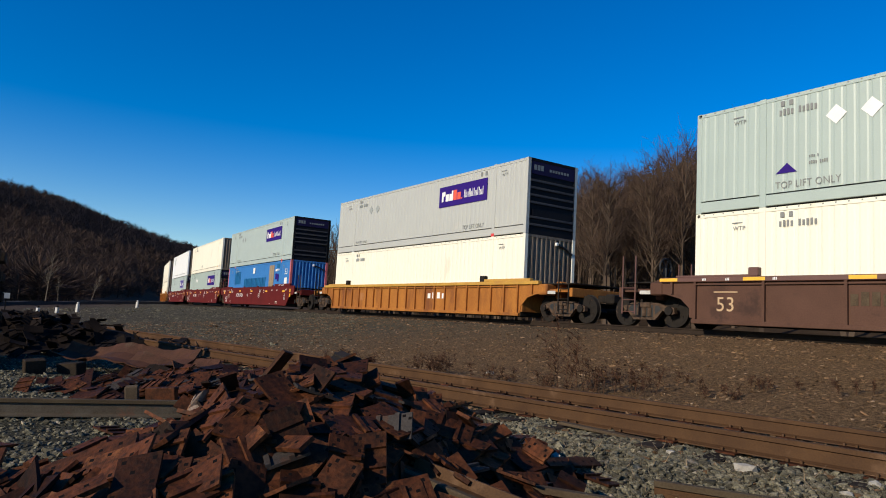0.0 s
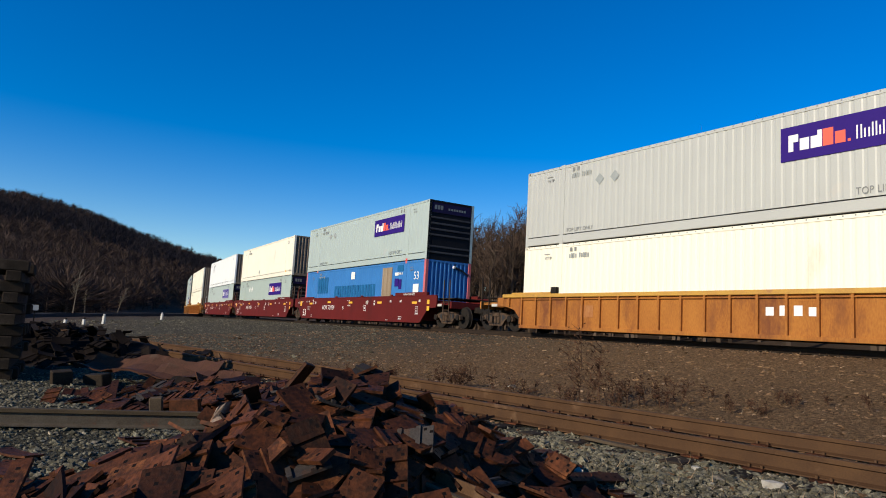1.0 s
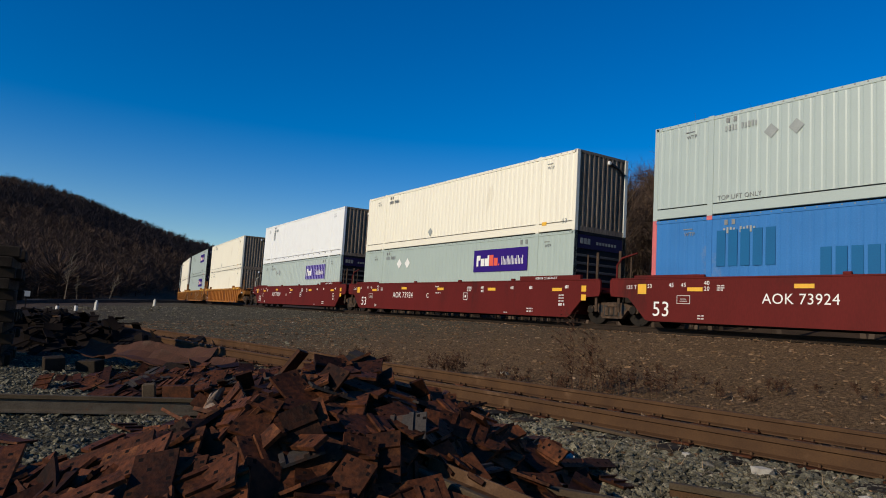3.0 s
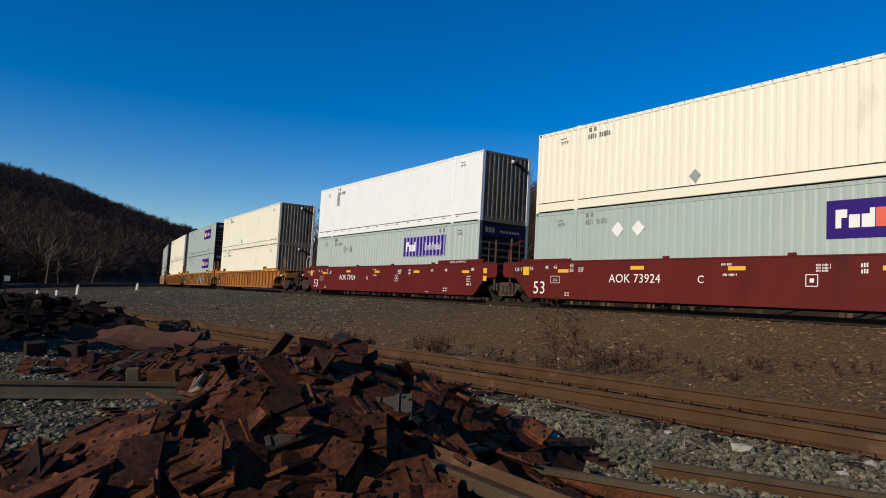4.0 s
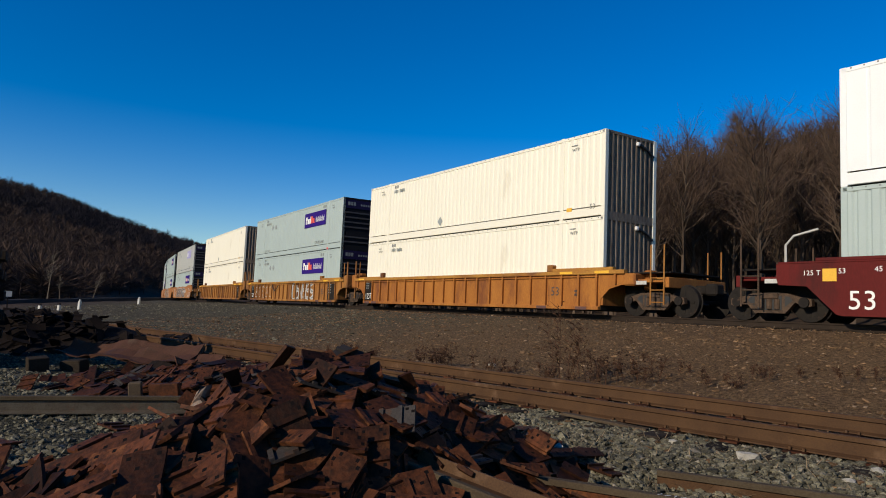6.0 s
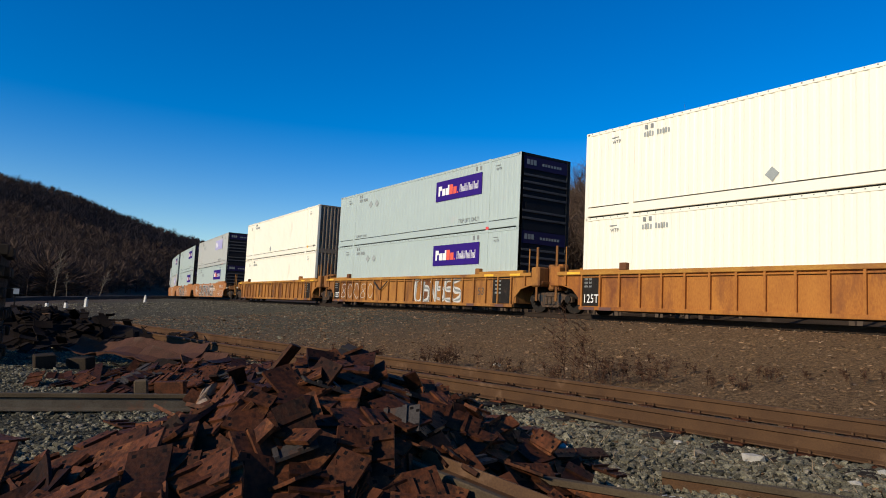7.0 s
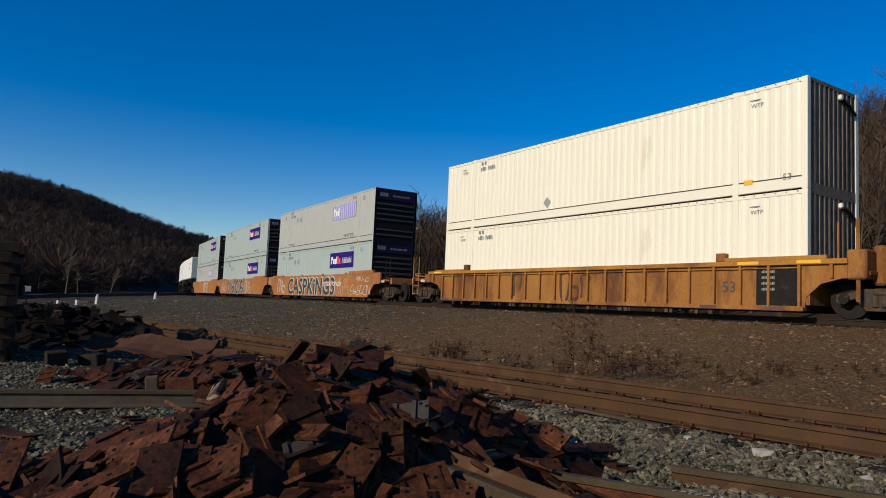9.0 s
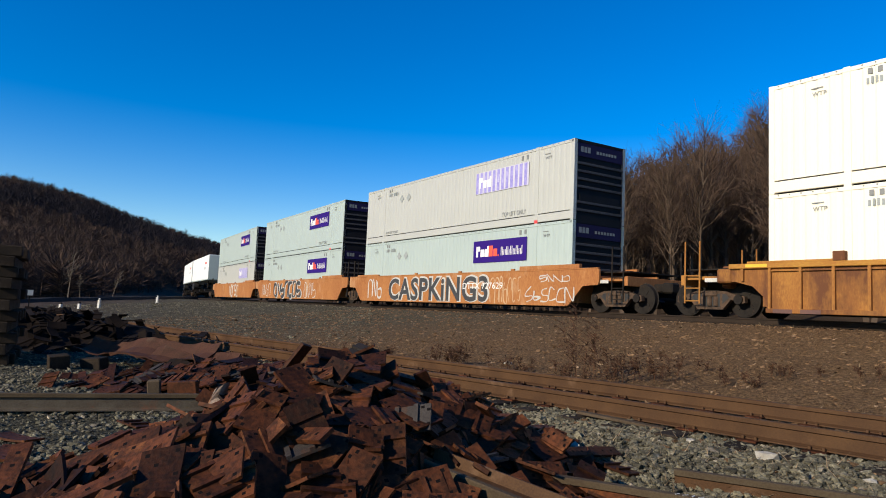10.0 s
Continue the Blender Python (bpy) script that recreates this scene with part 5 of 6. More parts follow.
# loose rails
for a, b, za, zb, lab, mt in (
        (*HEAP_RAIL, 0.30, 0.12, "worn rusty rail lying across the scrap heap", RAIL_STEEL),
        ((1.05, 4.53), (3.2, 3.2), 0.03, 0.03, "rusty rail with white chalk strokes on its head", RUST),
        ((2.0, 4.8), (5.0, 2.9), 0.03, 0.03, "rusty rail lying on ballast", RAIL_STEEL),
        ((-8.5, 6.22), (-1.15, 7.88), 0.05, 0.05, "dull brown rail lying on gravel", RUST_GREY)):
    n = 7
    pts = [Vector(a).lerp(Vector(b), i / n) for i in range(n + 1)]
    zs = [za + (zb - za) * i / n for i in range(n + 1)]
    ob = holder("loose_rail", lab, "rail", "loose rails")
    foot, top = FOOT_PROFILE, HEAD_PROFILE
    if "heap" in lab:
        # this one lies on its side
        foot, top = ([(b - 0.09, 0.07 - a) for a, b in q] for q in (foot, top))
    part("web_and_foot", rail_bm(pts, zs, foot), mt, ob)
    part("rail_head", rail_bm(pts, zs, top), RAIL_TOP, ob, "worn rail head")
    if "chalk" in lab:
        rnd = random.Random(4)
        d = (pts[-1] - pts[0]).normalized()
        ang = math.degrees(math.atan2(d.y, d.x))
        for k in range(7):
            p = pts[0] + d * (0.8 + 0.045 * k)
            ch = part("chalk_stroke", box_bm(-0.004, 0.004, -0.022, 0.022, 0.0, 0.002), POST_WHITE, ob)
            ch.matrix_basis = pose(p.x, p.y, 0.2055, 0, 0, ang + rnd.uniform(-50, 50))

# bent rusty sheets
def sheet(lx, ly, seed):
    rnd = random.Random(seed)
    bm = bmesh.new()
    n = 9
    rows = [[[bm.verts.new((-lx / 2 + lx * i / n, -ly / 2 + ly * j / 3, 0.05 * math.sin(i * 0.9 + seed) + 0.05 * (j - 1.5) ** 2 * rnd.uniform(0.6, 1.2) - 0.02 * k)) for j in range(4)] for i in range(n + 1)] for k in (0, 1)]
    for i in range(n):
        for j in range(3):
            bm.faces.new((rows[0][i][j], rows[0][i + 1][j], rows[0][i + 1][j + 1], rows[0][i][j + 1]))
            bm.faces.new((rows[1][i][j + 1], rows[1][i + 1][j + 1], rows[1][i + 1][j], rows[1][i][j]))
        bm.faces.new((rows[1][i][0], rows[1][i + 1][0], rows[0][i + 1][0], rows[0][i][0]))
        bm.faces.new((rows[0][i][3], rows[0][i + 1][3], rows[1][i + 1][3], rows[1][i][3]))
    for i in (0, n):
        for j in range(3):
            bm.faces.new((rows[0][i][j], rows[0][i][j + 1], rows[1][i][j + 1], rows[1][i][j]))
    return bm


for i, (x, y, z, lx, ly, rx, rz, mt) in enumerate(((-3.8, 11.75, 0.30, 2.0, 0.6, 24, -30, RUST_RED), (-3.3, 11.3, 0.22, 1.7, 0.5, 18, -26, RUST_RED), (-4.9, 12.6, 0.25, 1.5, 0.5, 22, -22, RUST_RED), (-3.6, 11.0, 0.12, 1.4, 0.4, 10, -40, RUST_DARK_SHADE), (-2.7, 10.9, 0.12, 1.2, 0.4, 12, -12, RUST_DARK_SHADE))):
    tagged(mesh_ob("steel_sheet", sheet(lx, ly, i), mt), "bent rusty steel sheet thrown on the gravel", "scrap sheet", "scrap sheets").matrix_basis = pose(x, y, z, rx, 0, rz)
for x, y, sx, sy, sz, rz, lab, mt in ((-5.45, 11.6, 0.15, 0.11, 0.25, 35, "cut end of a timber tie standing on gravel", TIE), (-5.0, 11.9, 0.2, 0.11, 0.2, -20, "short dark timber tie end lying on gravel", TIE), (-2.86, 8.55, 0.075, 0.05, 0.3, 10, "small pale timber offcut standing among plates", TIMBER), (-2.5, 8.5, 0.19, 0.04, 0.27, -12, "flat brown steel offcut leaning among plates", RUST)):
    bm = box_bm(-sx, sx, -sy, sy, 0, sz, bevel=0.012)
    tagged(mesh_ob("timber_block" if mt is not RUST else "steel_offcut", bm, mt), lab, "timber block" if mt is not RUST else "steel offcut", "timber blocks" if mt is not RUST else "").matrix_basis = pose(x, y, ground_z(x, y) - 0.02, 6, -5, rz)
# a crumpled bright tin on the heap's shoulder
tin = tagged(mesh_ob("crumpled_tin", sheet(0.22, 0.13, 6), RUST_TIN), "crumpled pale tin with orange rust on the heap", "scrap sheet")
tin.matrix_basis = pose(-1.17, 4.9, ground_z(-1.17, 4.9) + pile_height(-1.17, 4.9) + 0.13, 50, 8, 50)

# stacks of old ties
tie_me = bpy.data.meshes.new("stacked_tie")
bm = box_bm(-1.3, 1.3, -0.115, 0.115, 0, 0.18, bevel=0.015)
bm.to_mesh(tie_me)
bm.free()
tie_me.materials.append(TIE)


def tie_stack(x, y, rz, layers, seed):
    st = holder("tie_stack", "tall dark stack of old creosoted timber ties", "tie stack", "tie stacks")
    st.matrix_basis = pose(x, y, ground_z(x, y) - 0.02, 0, 0, rz)
    rnd = random.Random(seed)
    for k in range(layers):
        for i in range(8 if k % 2 == 0 else 3):
            ob = new("stacked_tie", tie_me)
            ob.parent = st
            o = -1.12 + i * 0.32 if k % 2 == 0 else -1.1 + i * 1.1
            j = rnd.uniform(-0.06, 0.06)
            ob.matrix_basis = pose(j, o, k * 0.182, 0, 0, rnd.uniform(-1, 1)) if k % 2 == 0 else pose(o, j, k * 0.182, 0, 0, 90 + rnd.uniform(-1, 1))


tie_stack(-8.05, 12.45, 25, 11, 1)

# ---------------------------------------------------------------- ballast and litter
n = 24000
x = RNG.uniform(-9, 9, n)
y = RNG.uniform(2.8, 17, n) ** 1.0
z, d, nn = height(x, y)
clump = np.sin(x * 1.7 + 0.5) * np.sin(y * 1.9 + x * 0.4) + RNG.normal(0, 0.5, n)
keep = (nn < SID_C - 0.9) & (clump > -0.55) & (np.abs(np.degrees(np.arctan2(x, y)) - 4) < 40)
x, y, z = x[keep], y[keep], z[keep]
scatter_rocks("ballast", x, y, z + 0.004, RNG.gamma(3.5, 0.0055, len(x)) + 0.007, STONE, "loose grey ballast stones on the yard", "gravel")
n = 32000
x = RNG.uniform(0.2, 4.6, n)
y = RNG.uniform(3.2, 7.6, n)
z, d, nn = height(x, y)
keep = (nn < SID_C - 0.85) & (x > 0.6 + 0.2 * np.sin(y * 3)) & (RNG.random(n) < 0.8)
x, y, z = x[keep], y[keep], z[keep]
scatter_rocks("ballast", x, y, z + 0.006, RNG.gamma(2.6, 0.0052, len(x)) + 0.005, STONE, "coarse grey ballast beside the siding rail", "gravel", 0.85)
n = 11000
x = RNG.uniform(-6.5, -0.4, n)
y = RNG.uniform(4.6, 11.5, n)
z, d, nn = height(x, y)
keep = (nn < SID_C - 0.9) & (np.abs(np.degrees(np.arctan2(x, y)) + 15) < 24)
x, y, z = x[keep], y[keep], z[keep]
scatter_rocks("ballast", x, y, z + 0.003, RNG.gamma(2.6, 0.005, len(x)) + 0.006, STONE, "fine grey ballast round the loose rail", "gravel", 0.75)
n = 8000
t = RNG.uniform(-8, 30, n)
o = RNG.uniform(-1.7, 1.9, n)
x = SID_N.x * (SID_C + o) + SID_DIR.x * t
y = SID_N.y * (SID_C + o) + SID_DIR.y * t
z, d, nn = height(x, y)
scatter_rocks("ballast", x, y, z + 0.004, RNG.gamma(4, 0.005, n) + 0.006, STONE_BROWN, "brown dirt and stones between the siding rails", "gravel")
n = 32000
x = RNG.uniform(-12, 16, n)
y = RNG.uniform(5, 34, n)
z, d, nn = height(x, y)
keep = (nn > SID_C + 1.3) & (d > 1.0) & (np.abs(np.degrees(np.arctan2(x, y)) - 4) < 38) & (y < 60)
x, y, z, d = x[keep], y[keep], z[keep], d[keep]
scatter_rocks("bank_litter", x, y, z, RNG.gamma(3, 0.0075, len(x)) + 0.007, STONE_BROWN, "dead leaves, dirt and stones on the bank", "leaf litter", 0.5)
sel = RNG.random(len(x)) < 0.10
scatter_rocks("dead_leaf_litter", x[sel] + 0.05, y[sel], z[sel] + 0.012, RNG.gamma(3, 0.006, sel.sum()) + 0.008, LEAF, "pale dead leaves strewn on the bank", "leaf litter", 0.35)
for x, y, s in ((1.53, 5.72, 0.07), (2.95, 5.3, 0.085), (1.35, 5.95, 0.05), (3.7, 4.85, 0.06), (2.35, 14.3, 0.11), (2.6, 5.9, 0.05), (3.3, 4.6, 0.05), (0.55, 7.9, 0.1)):
    v, f = ROCKS[int(x * 10) % 6]
    ob = joined("pale_stone", v * np.array([s, s * 0.8, s * 0.6]), f, STONE_PALE, "pale limestone lump lying on the ballast", "stone", "")
    ob["group"] = "pale stones"
    ob.matrix_basis = pose(x, y, ground_z(x, y) + s * 0.35, 0, 0, x * 50)

n = 10000
az, r = np.radians(RNG.uniform(-30, -2, n)), RNG.uniform(20, 62, n)
x, y = np.sin(az) * r, np.cos(az) * r
z, d, nn = height(x, y)
keep = (nn > SID_C + 1.4) & (d > 1.2) & (d < 16) & (RNG.random(n) < 0.9)
x, y, z, r = x[keep], y[keep], z[keep], r[keep]
scatter_rocks("bank_ballast", x, y, z, (RNG.gamma(2.5, 0.009, len(x)) + 0.01) * (0.6 + r / 60), STONE, "grey stones and rubble on the far bank", "gravel", 0.5)
# a pale plank and straw by the siding
for i, (x, y, l, a) in enumerate(((2.25, 6.75, 0.9, -42), (0.6, 7.75, 0.35, 5))):
    tagged(mesh_ob("plank", box_bm(-l / 2, l / 2, -0.05, 0.05, 0, 0.03, bevel=0.005), TIMBER), "weathered pale plank beside the siding", "plank", "planks").matrix_basis = pose(x, y, ground_z(x, y) + 0.02, 0, 3, a)
verts, faces = [], []
for i in range(2600):
    if i < 900:
        x, y = RNG.uniform(0.9, 4.2), RNG.uniform(3.6, 6.4)
    else:
        x, y = RNG.uniform(-4, 13), RNG.uniform(7, 22)
    if (x * SID_N.x + y * SID_N.y > SID_C - 0.9) and i < 900:
        continue
    if i >= 900 and x * SID_N.x + y * SID_N.y < SID_C + 1.2:
        continue
    z = ground_z(x, y) + 0.02
    a, l = RNG.uniform(0, 6.28), RNG.uniform(0.05, 0.22)
    w = 0.004 + 0.003 * (i >= 900)
    dx, dy = math.cos(a) * l, math.sin(a) * l
    b = len(verts)
    up = RNG.uniform(0.0, 0.09)
    verts += [(x - dy / l * w, y + dx / l * w, z), (x + dy / l * w, y - dx / l * w, z), (x + dx, y + dy, z + up)]
    faces.append((b, b + 1, b + 2))
joined("dry_straw", verts, faces, STRAW, "dry straw and dead grass blades", "dry grass")


# ---------------------------------------------------------------- weeds on the bank
def weed(x, y, hgt, n, seed, spread):
    rnd = random.Random(seed)
    wd = holder("dead_weed", "leafless brown weed with thin dry stalks on the bank", "weed", "dead weeds")
    wd.matrix_basis = pose(x, y, ground_z(x, y) - 0.02)
    stalks, twigs = bmesh.new(), bmesh.new()
    for i in range(n):
        a = rnd.uniform(0, 6.28)
        h = hgt * rnd.uniform(0.45, 1.0)
        bx, by = rnd.gauss(0, spread), rnd.gauss(0, spread)
        ex, ey = bx + math.cos(a) * h * rnd.uniform(0.05, 0.35), by + math.sin(a) * h * rnd.uniform(0.05, 0.35)
        tube(stalks, [(bx, by, 0), ((bx + ex) / 2 + rnd.gauss(0, 0.02), (by + ey) / 2, h * 0.55), (ex, ey, h)], [0.007, 0.005, 0.002], 3, cap=False)
        for k in range(20):
            t = rnd.uniform(0.3, 1.0)
            px, py, pz = bx + (ex - bx) * t, by + (ey - by) * t, h * t
            b = rnd.uniform(0, 6.28)
            l = rnd.uniform(0.05, 0.2) * hgt
            q = Vector((px + math.cos(b) * l, py + math.sin(b) * l, pz + l * rnd.uniform(0.1, 0.9)))
            v = [twigs.verts.new((px - 0.006, py, pz - 0.006)), twigs.verts.new((px + 0.006, py, pz + 0.006)), twigs.verts.new(q)]
            twigs.faces.new(v)
            for m in range(3):
                c = q + Vector((rnd.gauss(0, 0.025), rnd.gauss(0, 0.025), rnd.gauss(0, 0.025)))
                s = rnd.uniform(0.014, 0.034)
                twigs.faces.new([twigs.verts.new(c + Vector((rnd.uniform(-s, s), rnd.uniform(-s, s), rnd.uniform(-s, s)))) for _ in range(3)])
    tagged(part("stalk", stalks, WEED, wd), kind="stuff")
    tagged(part("dry_foliage", twigs, WEED, wd), kind="stuff")


for i, (x, y, h, n, sp) in enumerate(((3.25, 12.0, 1.55, 5, 0.07), (3.5, 12.1, 1.1, 6, 0.14), (4.1, 11.7, 0.7, 7, 0.16), (4.45, 11.5, 0.5, 6, 0.2), (3.8, 11.9, 0.5, 5, 0.22), (1.2, 14.6, 0.6, 8, 0.12), (0.9, 14.2, 0.45, 8, 0.25),
                                       (2.2, 13.2, 0.4, 8, 0.3), (5.6, 10.9, 0.28, 5, 0.3), (6.6, 11.2, 0.25, 4, 0.35), (2.9, 12.4, 0.4, 5, 0.22), (5.2, 12.2, 0.35, 4, 0.35), (7.6, 10.6, 0.25, 4, 0.35), (-0.6, 16.0, 0.45, 8, 0.4))):
    weed(x, y, h, n, 100 + i, sp)


# ---------------------------------------------------------------- white marker posts
def ray_ground(az, dist):
    return math.sin(radians(az)) * dist, math.cos(radians(az)) * dist


for az, dist, h in ((-22.9, 52, 0.55), (-24.2, 52, 0.35), (-25.4, 52, 0.3), (-18.9, 62, 0.5)):
    x, y = ray_ground(az, dist)
    p = holder("marker_post", "short white-painted marker post by the wood", "post", "marker posts")
    p.matrix_basis = pose(x, y, ground_z(x, y) - 0.1, 0, 3, az)
    part("post", box_bm(-0.1, 0.1, -0.08, 0.08, 0, h + 0.1, bevel=0.02), POST_WHITE, p)
    part("cap", box_bm(-0.07, 0.07, -0.06, 0.06, h + 0.1, h + 0.22, bevel=0.03), POST_WHITE if az > -24 else STEEL, p)
x, y = ray_ground(-27.4, 44)
p = holder("track_sign", "small square white sign on a thin post", "sign")
p.matrix_basis = pose(x, y, ground_z(x, y), 0, 0, 27)
part("post", box_bm(-0.03, 0.03, -0.03, 0.03, 0, 1.0), STEEL, p)
part("board", box_bm(-0.17, 0.17, -0.045, -0.03, 0.9, 1.2), POST_WHITE, p)


# ---------------------------------------------------------------- woods
def bare_tree(seed, limbs, twigs, sub, fat=1.0):
    """A leafless tree one unit tall: trunk and limbs as verts and faces, twigs as slivers."""
    rnd = random.Random(seed)
    tv, tf, wv, wf = [], [], [], []

    def stick(p, q, r0, r1, vs, fs):
        d = (q - p).normalized()
        a = d.cross(Vector((0.3, 0.8, 0.21))).normalized()
        c = d.cross(a)
        b = len(vs)
        for pt, r in ((p, r0), (q, r1)):
            for k in range(3):
                vs.append((pt + (a * math.cos(k * 2.094) + c * math.sin(k * 2.094)) * r)[:])
        for k in range(3):
            fs.append((b + k, b + (k + 1) % 3, b + 3 + (k + 1) % 3, b + 3 + k))

    def sliver(p, q, w, vs, fs):
        d = (q - p)
        s = d.cross(Vector((rnd.gauss(0, 1), rnd.gauss(0, 1), rnd.gauss(0, 0.4)))).normalized() * w
        b = len(vs)
        vs.extend([(p - s)[:], (p + s)[:], (q + s * 0.3)[:], (q - s * 0.3)[:]])
        fs.append((b, b + 1, b + 2, b + 3))

    pts = [Vector((0, 0, 0))]
    for k in range(5):
        pts.append(Vector((pts[-1].x + rnd.gauss(0, 0.012), pts[-1].y + rnd.gauss(0, 0.012), (k + 1) * 0.18)))
    rr = [0.013, 0.011, 0.009, 0.006, 0.0035, 0.0012]
    for k in range(5):
        stick(pts[k], pts[k + 1], rr[k], rr[k + 1], tv, tf)
    for i in range(limbs):
        t = rnd.uniform(0.36, 0.98)
        k = min(4, int(t * 5))
        base = pts[k].lerp(pts[k + 1], t * 5 - k)
        a = rnd.uniform(0, 6.283)
        l = rnd.uniform(0.12, 0.3) * (1.25 - t * 0.65)
        up = rnd.uniform(0.7, 1.9)
        d = Vector((math.cos(a), math.sin(a), up)).normalized()
        mid = base + d * l * 0.5
        end = mid + (d + Vector((0, 0, 0.35))).normalized() * l * 0.55
        stick(base, mid, 0.0036, 0.0024, tv, tf)
        stick(mid, end, 0.0024, 0.001, tv, tf)
        for j in range(twigs):
            u = rnd.uniform(0.2, 1.0)
            p = base.lerp(mid, u * 2) if u < 0.5 else mid.lerp(end, u * 2 - 1)
            dd = (d + Vector((rnd.gauss(0, 0.6), rnd.gauss(0, 0.6), rnd.gauss(0.3, 0.35)))).normalized()
            q = p + dd * rnd.uniform(0.05, 0.12)
            sliver(p, q, 0.0012 * fat, wv, wf)
            for m in range(sub):
                p2 = p.lerp(q, rnd.uniform(0.3, 1))
                d2 = (dd + Vector((rnd.gauss(0, 0.6), rnd.gauss(0, 0.6), rnd.gauss(0.2, 0.35)))).normalized()
                sliver(p2, p2 + d2 * rnd.uniform(0.03, 0.07), 0.0008 * fat, wv, wf)
    return tv, tf, wv, wf


NEAR_TREES = [bare_tree(40 + i, 38, 9, 4) for i in range(5)]
tree_meshes = []
for tv, tf, wv, wf in NEAR_TREES:
    pair = []
    for nm, vs, fs, mt in (("trunk", tv, tf, BARK), ("crown", wv, wf, TWIG)):
        me = bpy.data.meshes.new(nm)
        me.from_pydata(vs, [], fs)
        me.materials.append(mt)
        pair.append(me)
    tree_meshes.append(pair)
rnd = random.Random(77)
count = 0
while count < 185:
    az, r = rnd.uniform(-3, 44), rnd.uniform(46, 100)
    x, y = ray_ground(az, r)
    dd = float(main_dist(np.array([x]), np.array([y]))[0])
    if dd < 14:
        continue
    tr = holder("tree", "tall leafless grey-brown tree on the wooded slope", "tree", "bare trees on the slope")
    gz = ground_z(x, y)
    el = float(np.interp(az, HILL_AZ, HILL_EL)) + rnd.uniform(-1.7, 1.4)
    h = max(3.5, min(rnd.uniform(10, 16.5), math.tan(radians(el)) * r + EYE - gz))
    tr.matrix_basis = pose(x, y, ground_z(x, y) - 0.2, rnd.gauss(0, 2), rnd.gauss(0, 2), rnd.uniform(0, 360)) @ Matrix.Scale(h, 4)
    k = rnd.randrange(5)
    for nm, me in zip(("trunk", "crown"), tree_meshes[k]):
        ob = new(nm, me)
        ob.parent = tr
    count += 1


def forest(name, spots, heights, variants, label, coats=(BARK, TWIG)):
    out = []
    arr = [(np.array(v[0]), np.array(v[1]), np.array(v[2]), np.array(v[3])) for v in variants]
    for which, material in ((0, coats[0]), (2, coats[1])):
        vs, fs, base = [], [], 0
        rr = np.random.default_rng(9)
        for (px, py, pz), h in zip(spots, heights):
            k = rr.integers(0, len(arr))
            v, f = arr[k][which], arr[k][which + 1]
            a = rr.uniform(0, 6.28)
            c, s = math.cos(a), math.sin(a)
            w = rr.uniform(0.8, 1.3)
            vs.append(np.stack([(v[:, 0] * c - v[:, 1] * s) * h * w + px, (v[:, 0] * s + v[:, 1] * c) * h * w + py, v[:, 2] * h + pz], 1))
            fs.append(f + base)
            base += len(v)
        out.append(joined(name, np.concatenate(vs), np.concatenate(fs), material, label, "woods"))
    return out


def forest_spots(n, az0, az1, r0, r1, seed, power=1.0, clear=12):
    g = np.random.default_rng(seed)
    az, r = np.radians(g.uniform(az0, az1, n)), r0 + (r1 - r0) * g.uniform(0, 1, n) ** power
    x, y = np.sin(az) * r, np.cos(az) * r
    z, d, nn = height(x, y)
    k = d > clear
    return np.stack([x, y, z - 0.3], 1)[k]


MID = [bare_tree(60 + i, 14, 5, 1, 2.0) for i in range(5)]


def far_tree(seed, low):
    """A distant crown one unit tall: a short trunk and a rounded broom of twig bundles."""
    rnd = random.Random(seed)
    tv, tf, wv, wf = [], [], [], []
    for k in range(3):
        tv += [(0.02 * math.cos(k * 2.1), 0.02 * math.sin(k * 2.1), 0), (0.01 * math.cos(k * 2.1), 0.01 * math.sin(k * 2.1), 0.55)]
    tf += [(0, 2, 3, 1), (2, 4, 5, 3), (4, 0, 1, 5)]
    for i in range(64):
        a, u = rnd.uniform(0, 6.283), rnd.random()
        z = low + (0.97 - low) * u
        wide = 0.36 * math.sqrt(max(0.05, 1 - (2 * u - 0.75) ** 2 / 1.7)) * rnd.uniform(0.55, 1.1)
        p = Vector((0, 0, z * 0.72))
        q = Vector((math.cos(a) * wide, math.sin(a) * wide, z))
        d = (q - p).cross(Vector((rnd.gauss(0, 1), rnd.gauss(0, 1), 0.6))).normalized() * rnd.uniform(0.006, 0.014)
        b = len(wv)
        m = p.lerp(q, 0.55)
        wv += [p[:], (m + d)[:], q[:], (m - d)[:]]
        wf.append((b, b + 1, b + 2, b + 3))
    return tv, tf, wv, wf


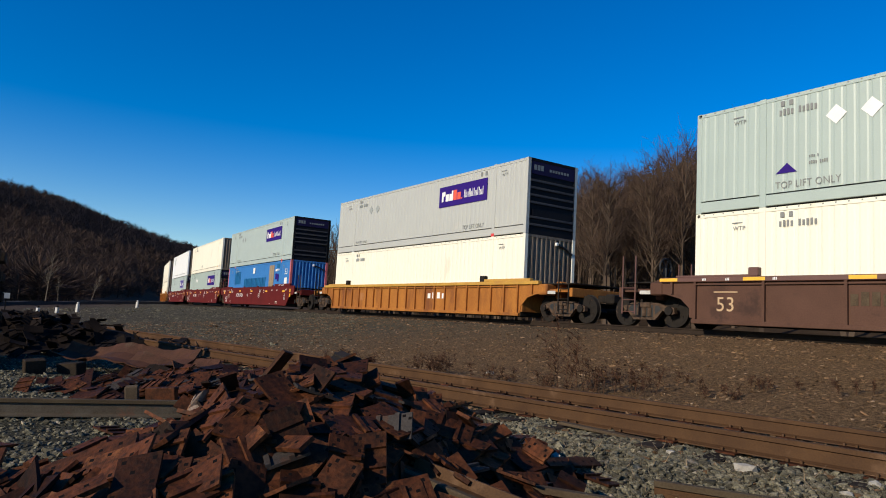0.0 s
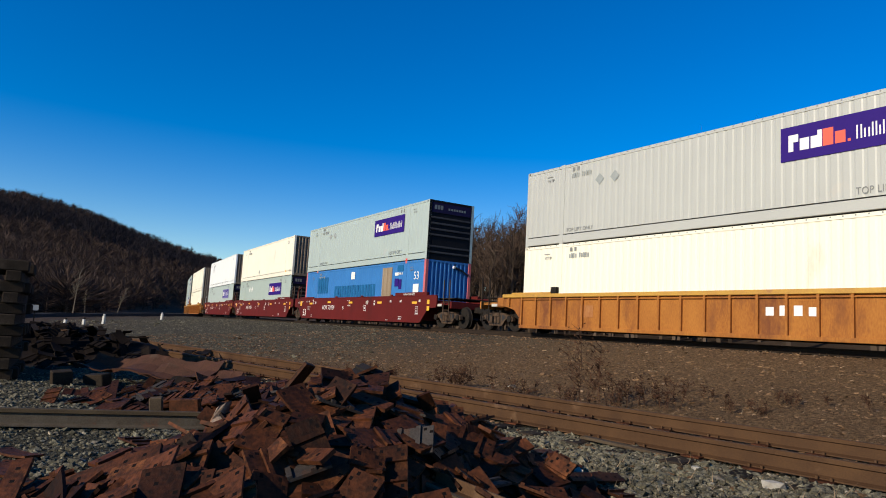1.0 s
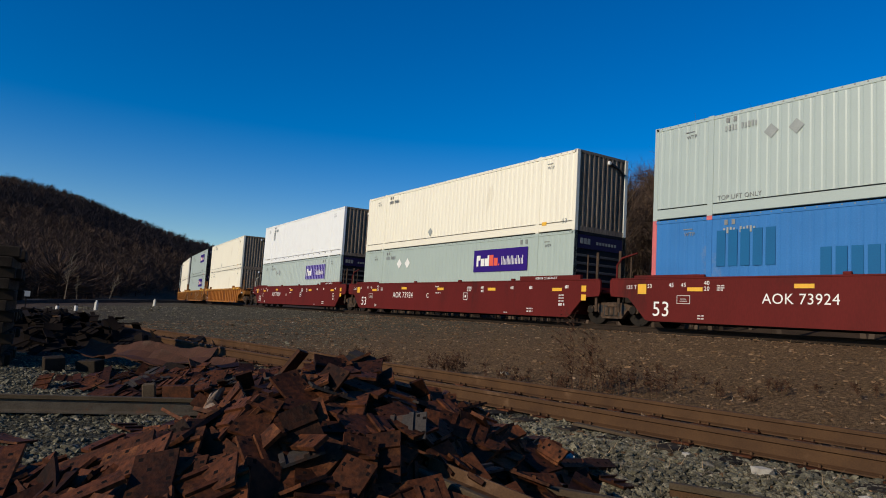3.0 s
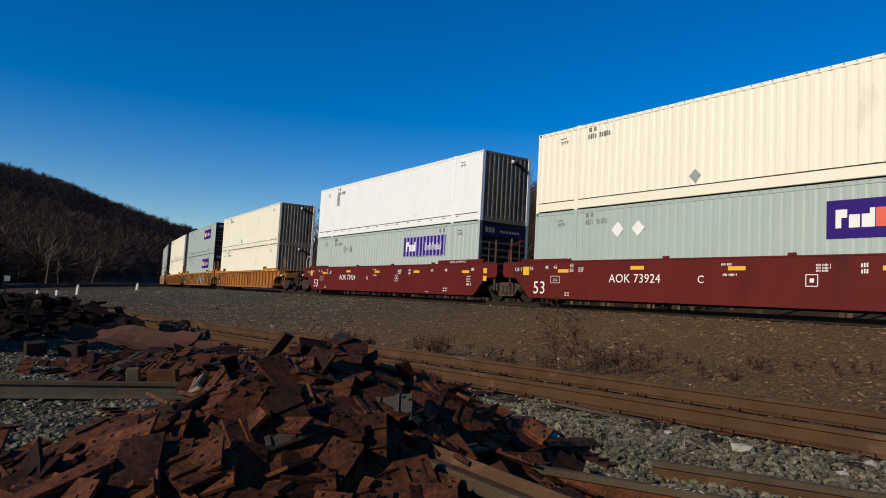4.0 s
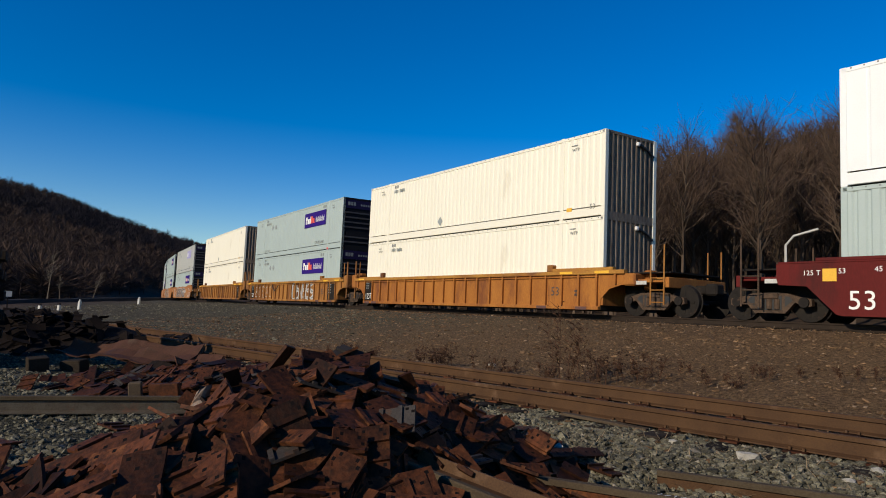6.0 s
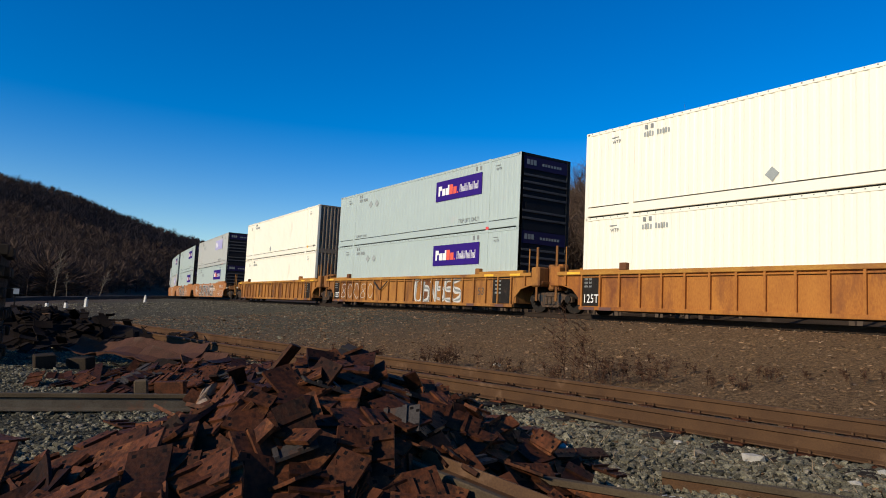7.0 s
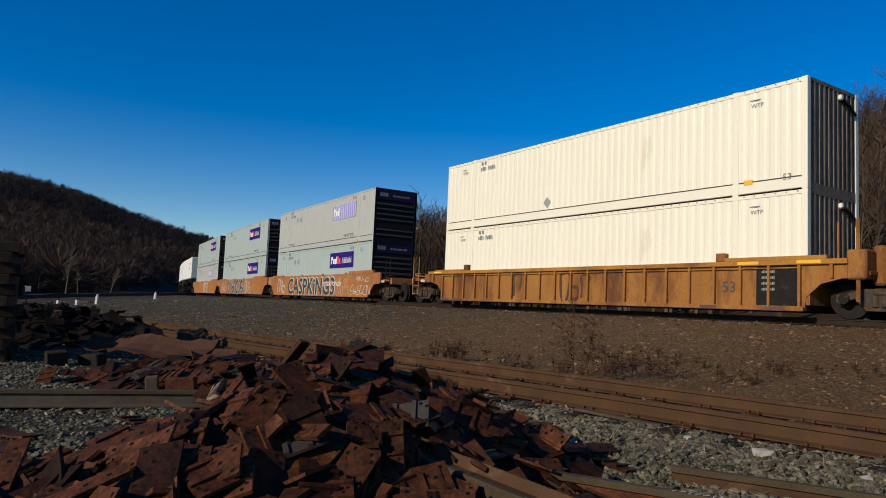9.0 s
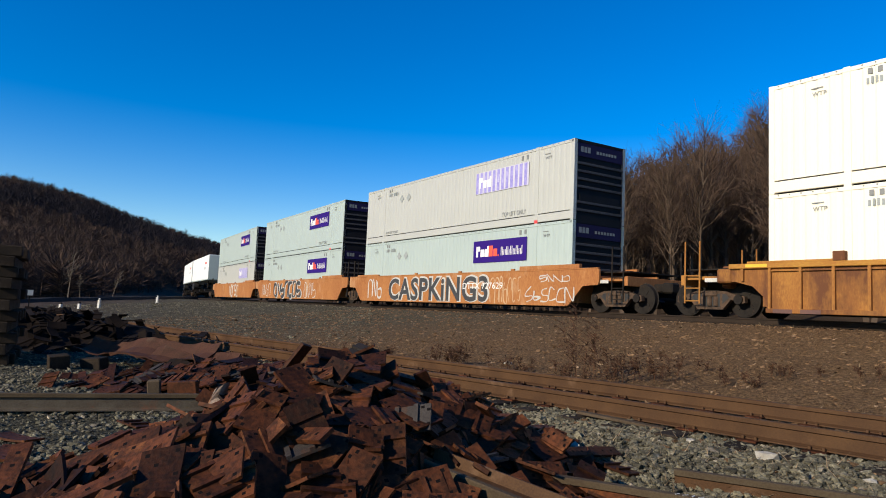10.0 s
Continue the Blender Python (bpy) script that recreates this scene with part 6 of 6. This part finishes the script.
FAR = [far_tree(80 + i, 0.12) for i in range(5)]
s1 = forest_spots(2200, -6, 46, 52, 150, 1)
forest("slope_woods", s1, RNG.uniform(6, 11, len(s1)), MID, "dense leafless brown woods on the slope behind the line")
s2 = forest_spots(2200, -40, -12, 105, 210, 2, 1.2, 16)
forest("valley_woods", s2, RNG.uniform(4, 8, len(s2)), MID[:2] + FAR, "low leafless woods at the foot of the hill", (FAR_WOOD, FAR_WOOD))
s3 = forest_spots(7500, -38, 0, 175, 450, 3, 0.6, 16)
band = (np.hypot(s3[:, 0], s3[:, 1]) - 175) / 275
patch = np.sin(s3[:, 0] * 0.045 + 1.0) * np.sin(s3[:, 1] * 0.03 + s3[:, 0] * 0.02)
# trees in a wavering band take the darker colour
dark = (np.abs(band - 0.62) + RNG.normal(0, 0.06, len(s3)) < 0.16 + 0.1 * patch)
tall = RNG.uniform(4.0, 7.5, len(s3)) * np.where(band > 0.9, 0.75, 1.0)
forest("hill_woods", s3[~dark], tall[~dark], FAR, "far leafless woods covering the hill", (FAR_WOOD, FAR_WOOD))
forest("evergreen_woods", s3[dark], tall[dark] * 1.15, FAR, "band of darker woods across the hill", (DARK_WOOD, DARK_WOOD))
# low black ridge, added to stand for the dark line along the wood's edge
pts = [Vector(ray_ground(a, r)) for a, r in zip(np.linspace(-40, -15.5, 26), np.linspace(50, 96, 26))]
bm = bmesh.new()
rings = []
for i, p in enumerate(pts):
    dr = (pts[min(i + 1, 25)] - pts[max(i - 1, 0)]).normalized()
    sdn = Vector((dr.y, -dr.x))
    gz = ground_z(p.x, p.y)
    rings.append([bm.verts.new((p.x + sdn.x * o, p.y + sdn.y * o, gz + h)) for o, h in ((1.3, -0.2), (0.7, 0.32 + random.random() * 0.08), (-0.7, 0.34), (-1.4, -0.2))])
for q, r in zip(rings, rings[1:]):
    for k in range(3):
        bm.faces.new((q[k], q[k + 1], r[k + 1], r[k]))
tagged(mesh_ob("berm", bm, EDGE_BLACK), "low black ridge added for the dark line along the wood's edge", "berm", kind="structure")
# pale birches at the wood's edge
for az, dist, h, lean in ((-25.0, 98, 6.5, 4), (-22.1, 100, 4.2, 16), (-24.2, 104, 3.6, -3)):
    x, y = ray_ground(az, dist)
    tr = holder("birch_tree", "thin pale-barked leafless birch at the wood's edge", "tree", "birches")
    tr.matrix_basis = pose(x, y, ground_z(x, y) - 0.1, 0, lean, 40) @ Matrix.Scale(h, 4)
    tv, tf, wv, wf = NEAR_TREES[2]
    for nm, vs, fs in (("trunk", tv, tf), ("crown", wv[:400], [f for f in wf if max(f) < 400])):
        me = bpy.data.meshes.new(nm)
        me.from_pydata(vs, [], fs)
        me.materials.append(BIRCH)
        new(nm, me).parent = tr


motions()
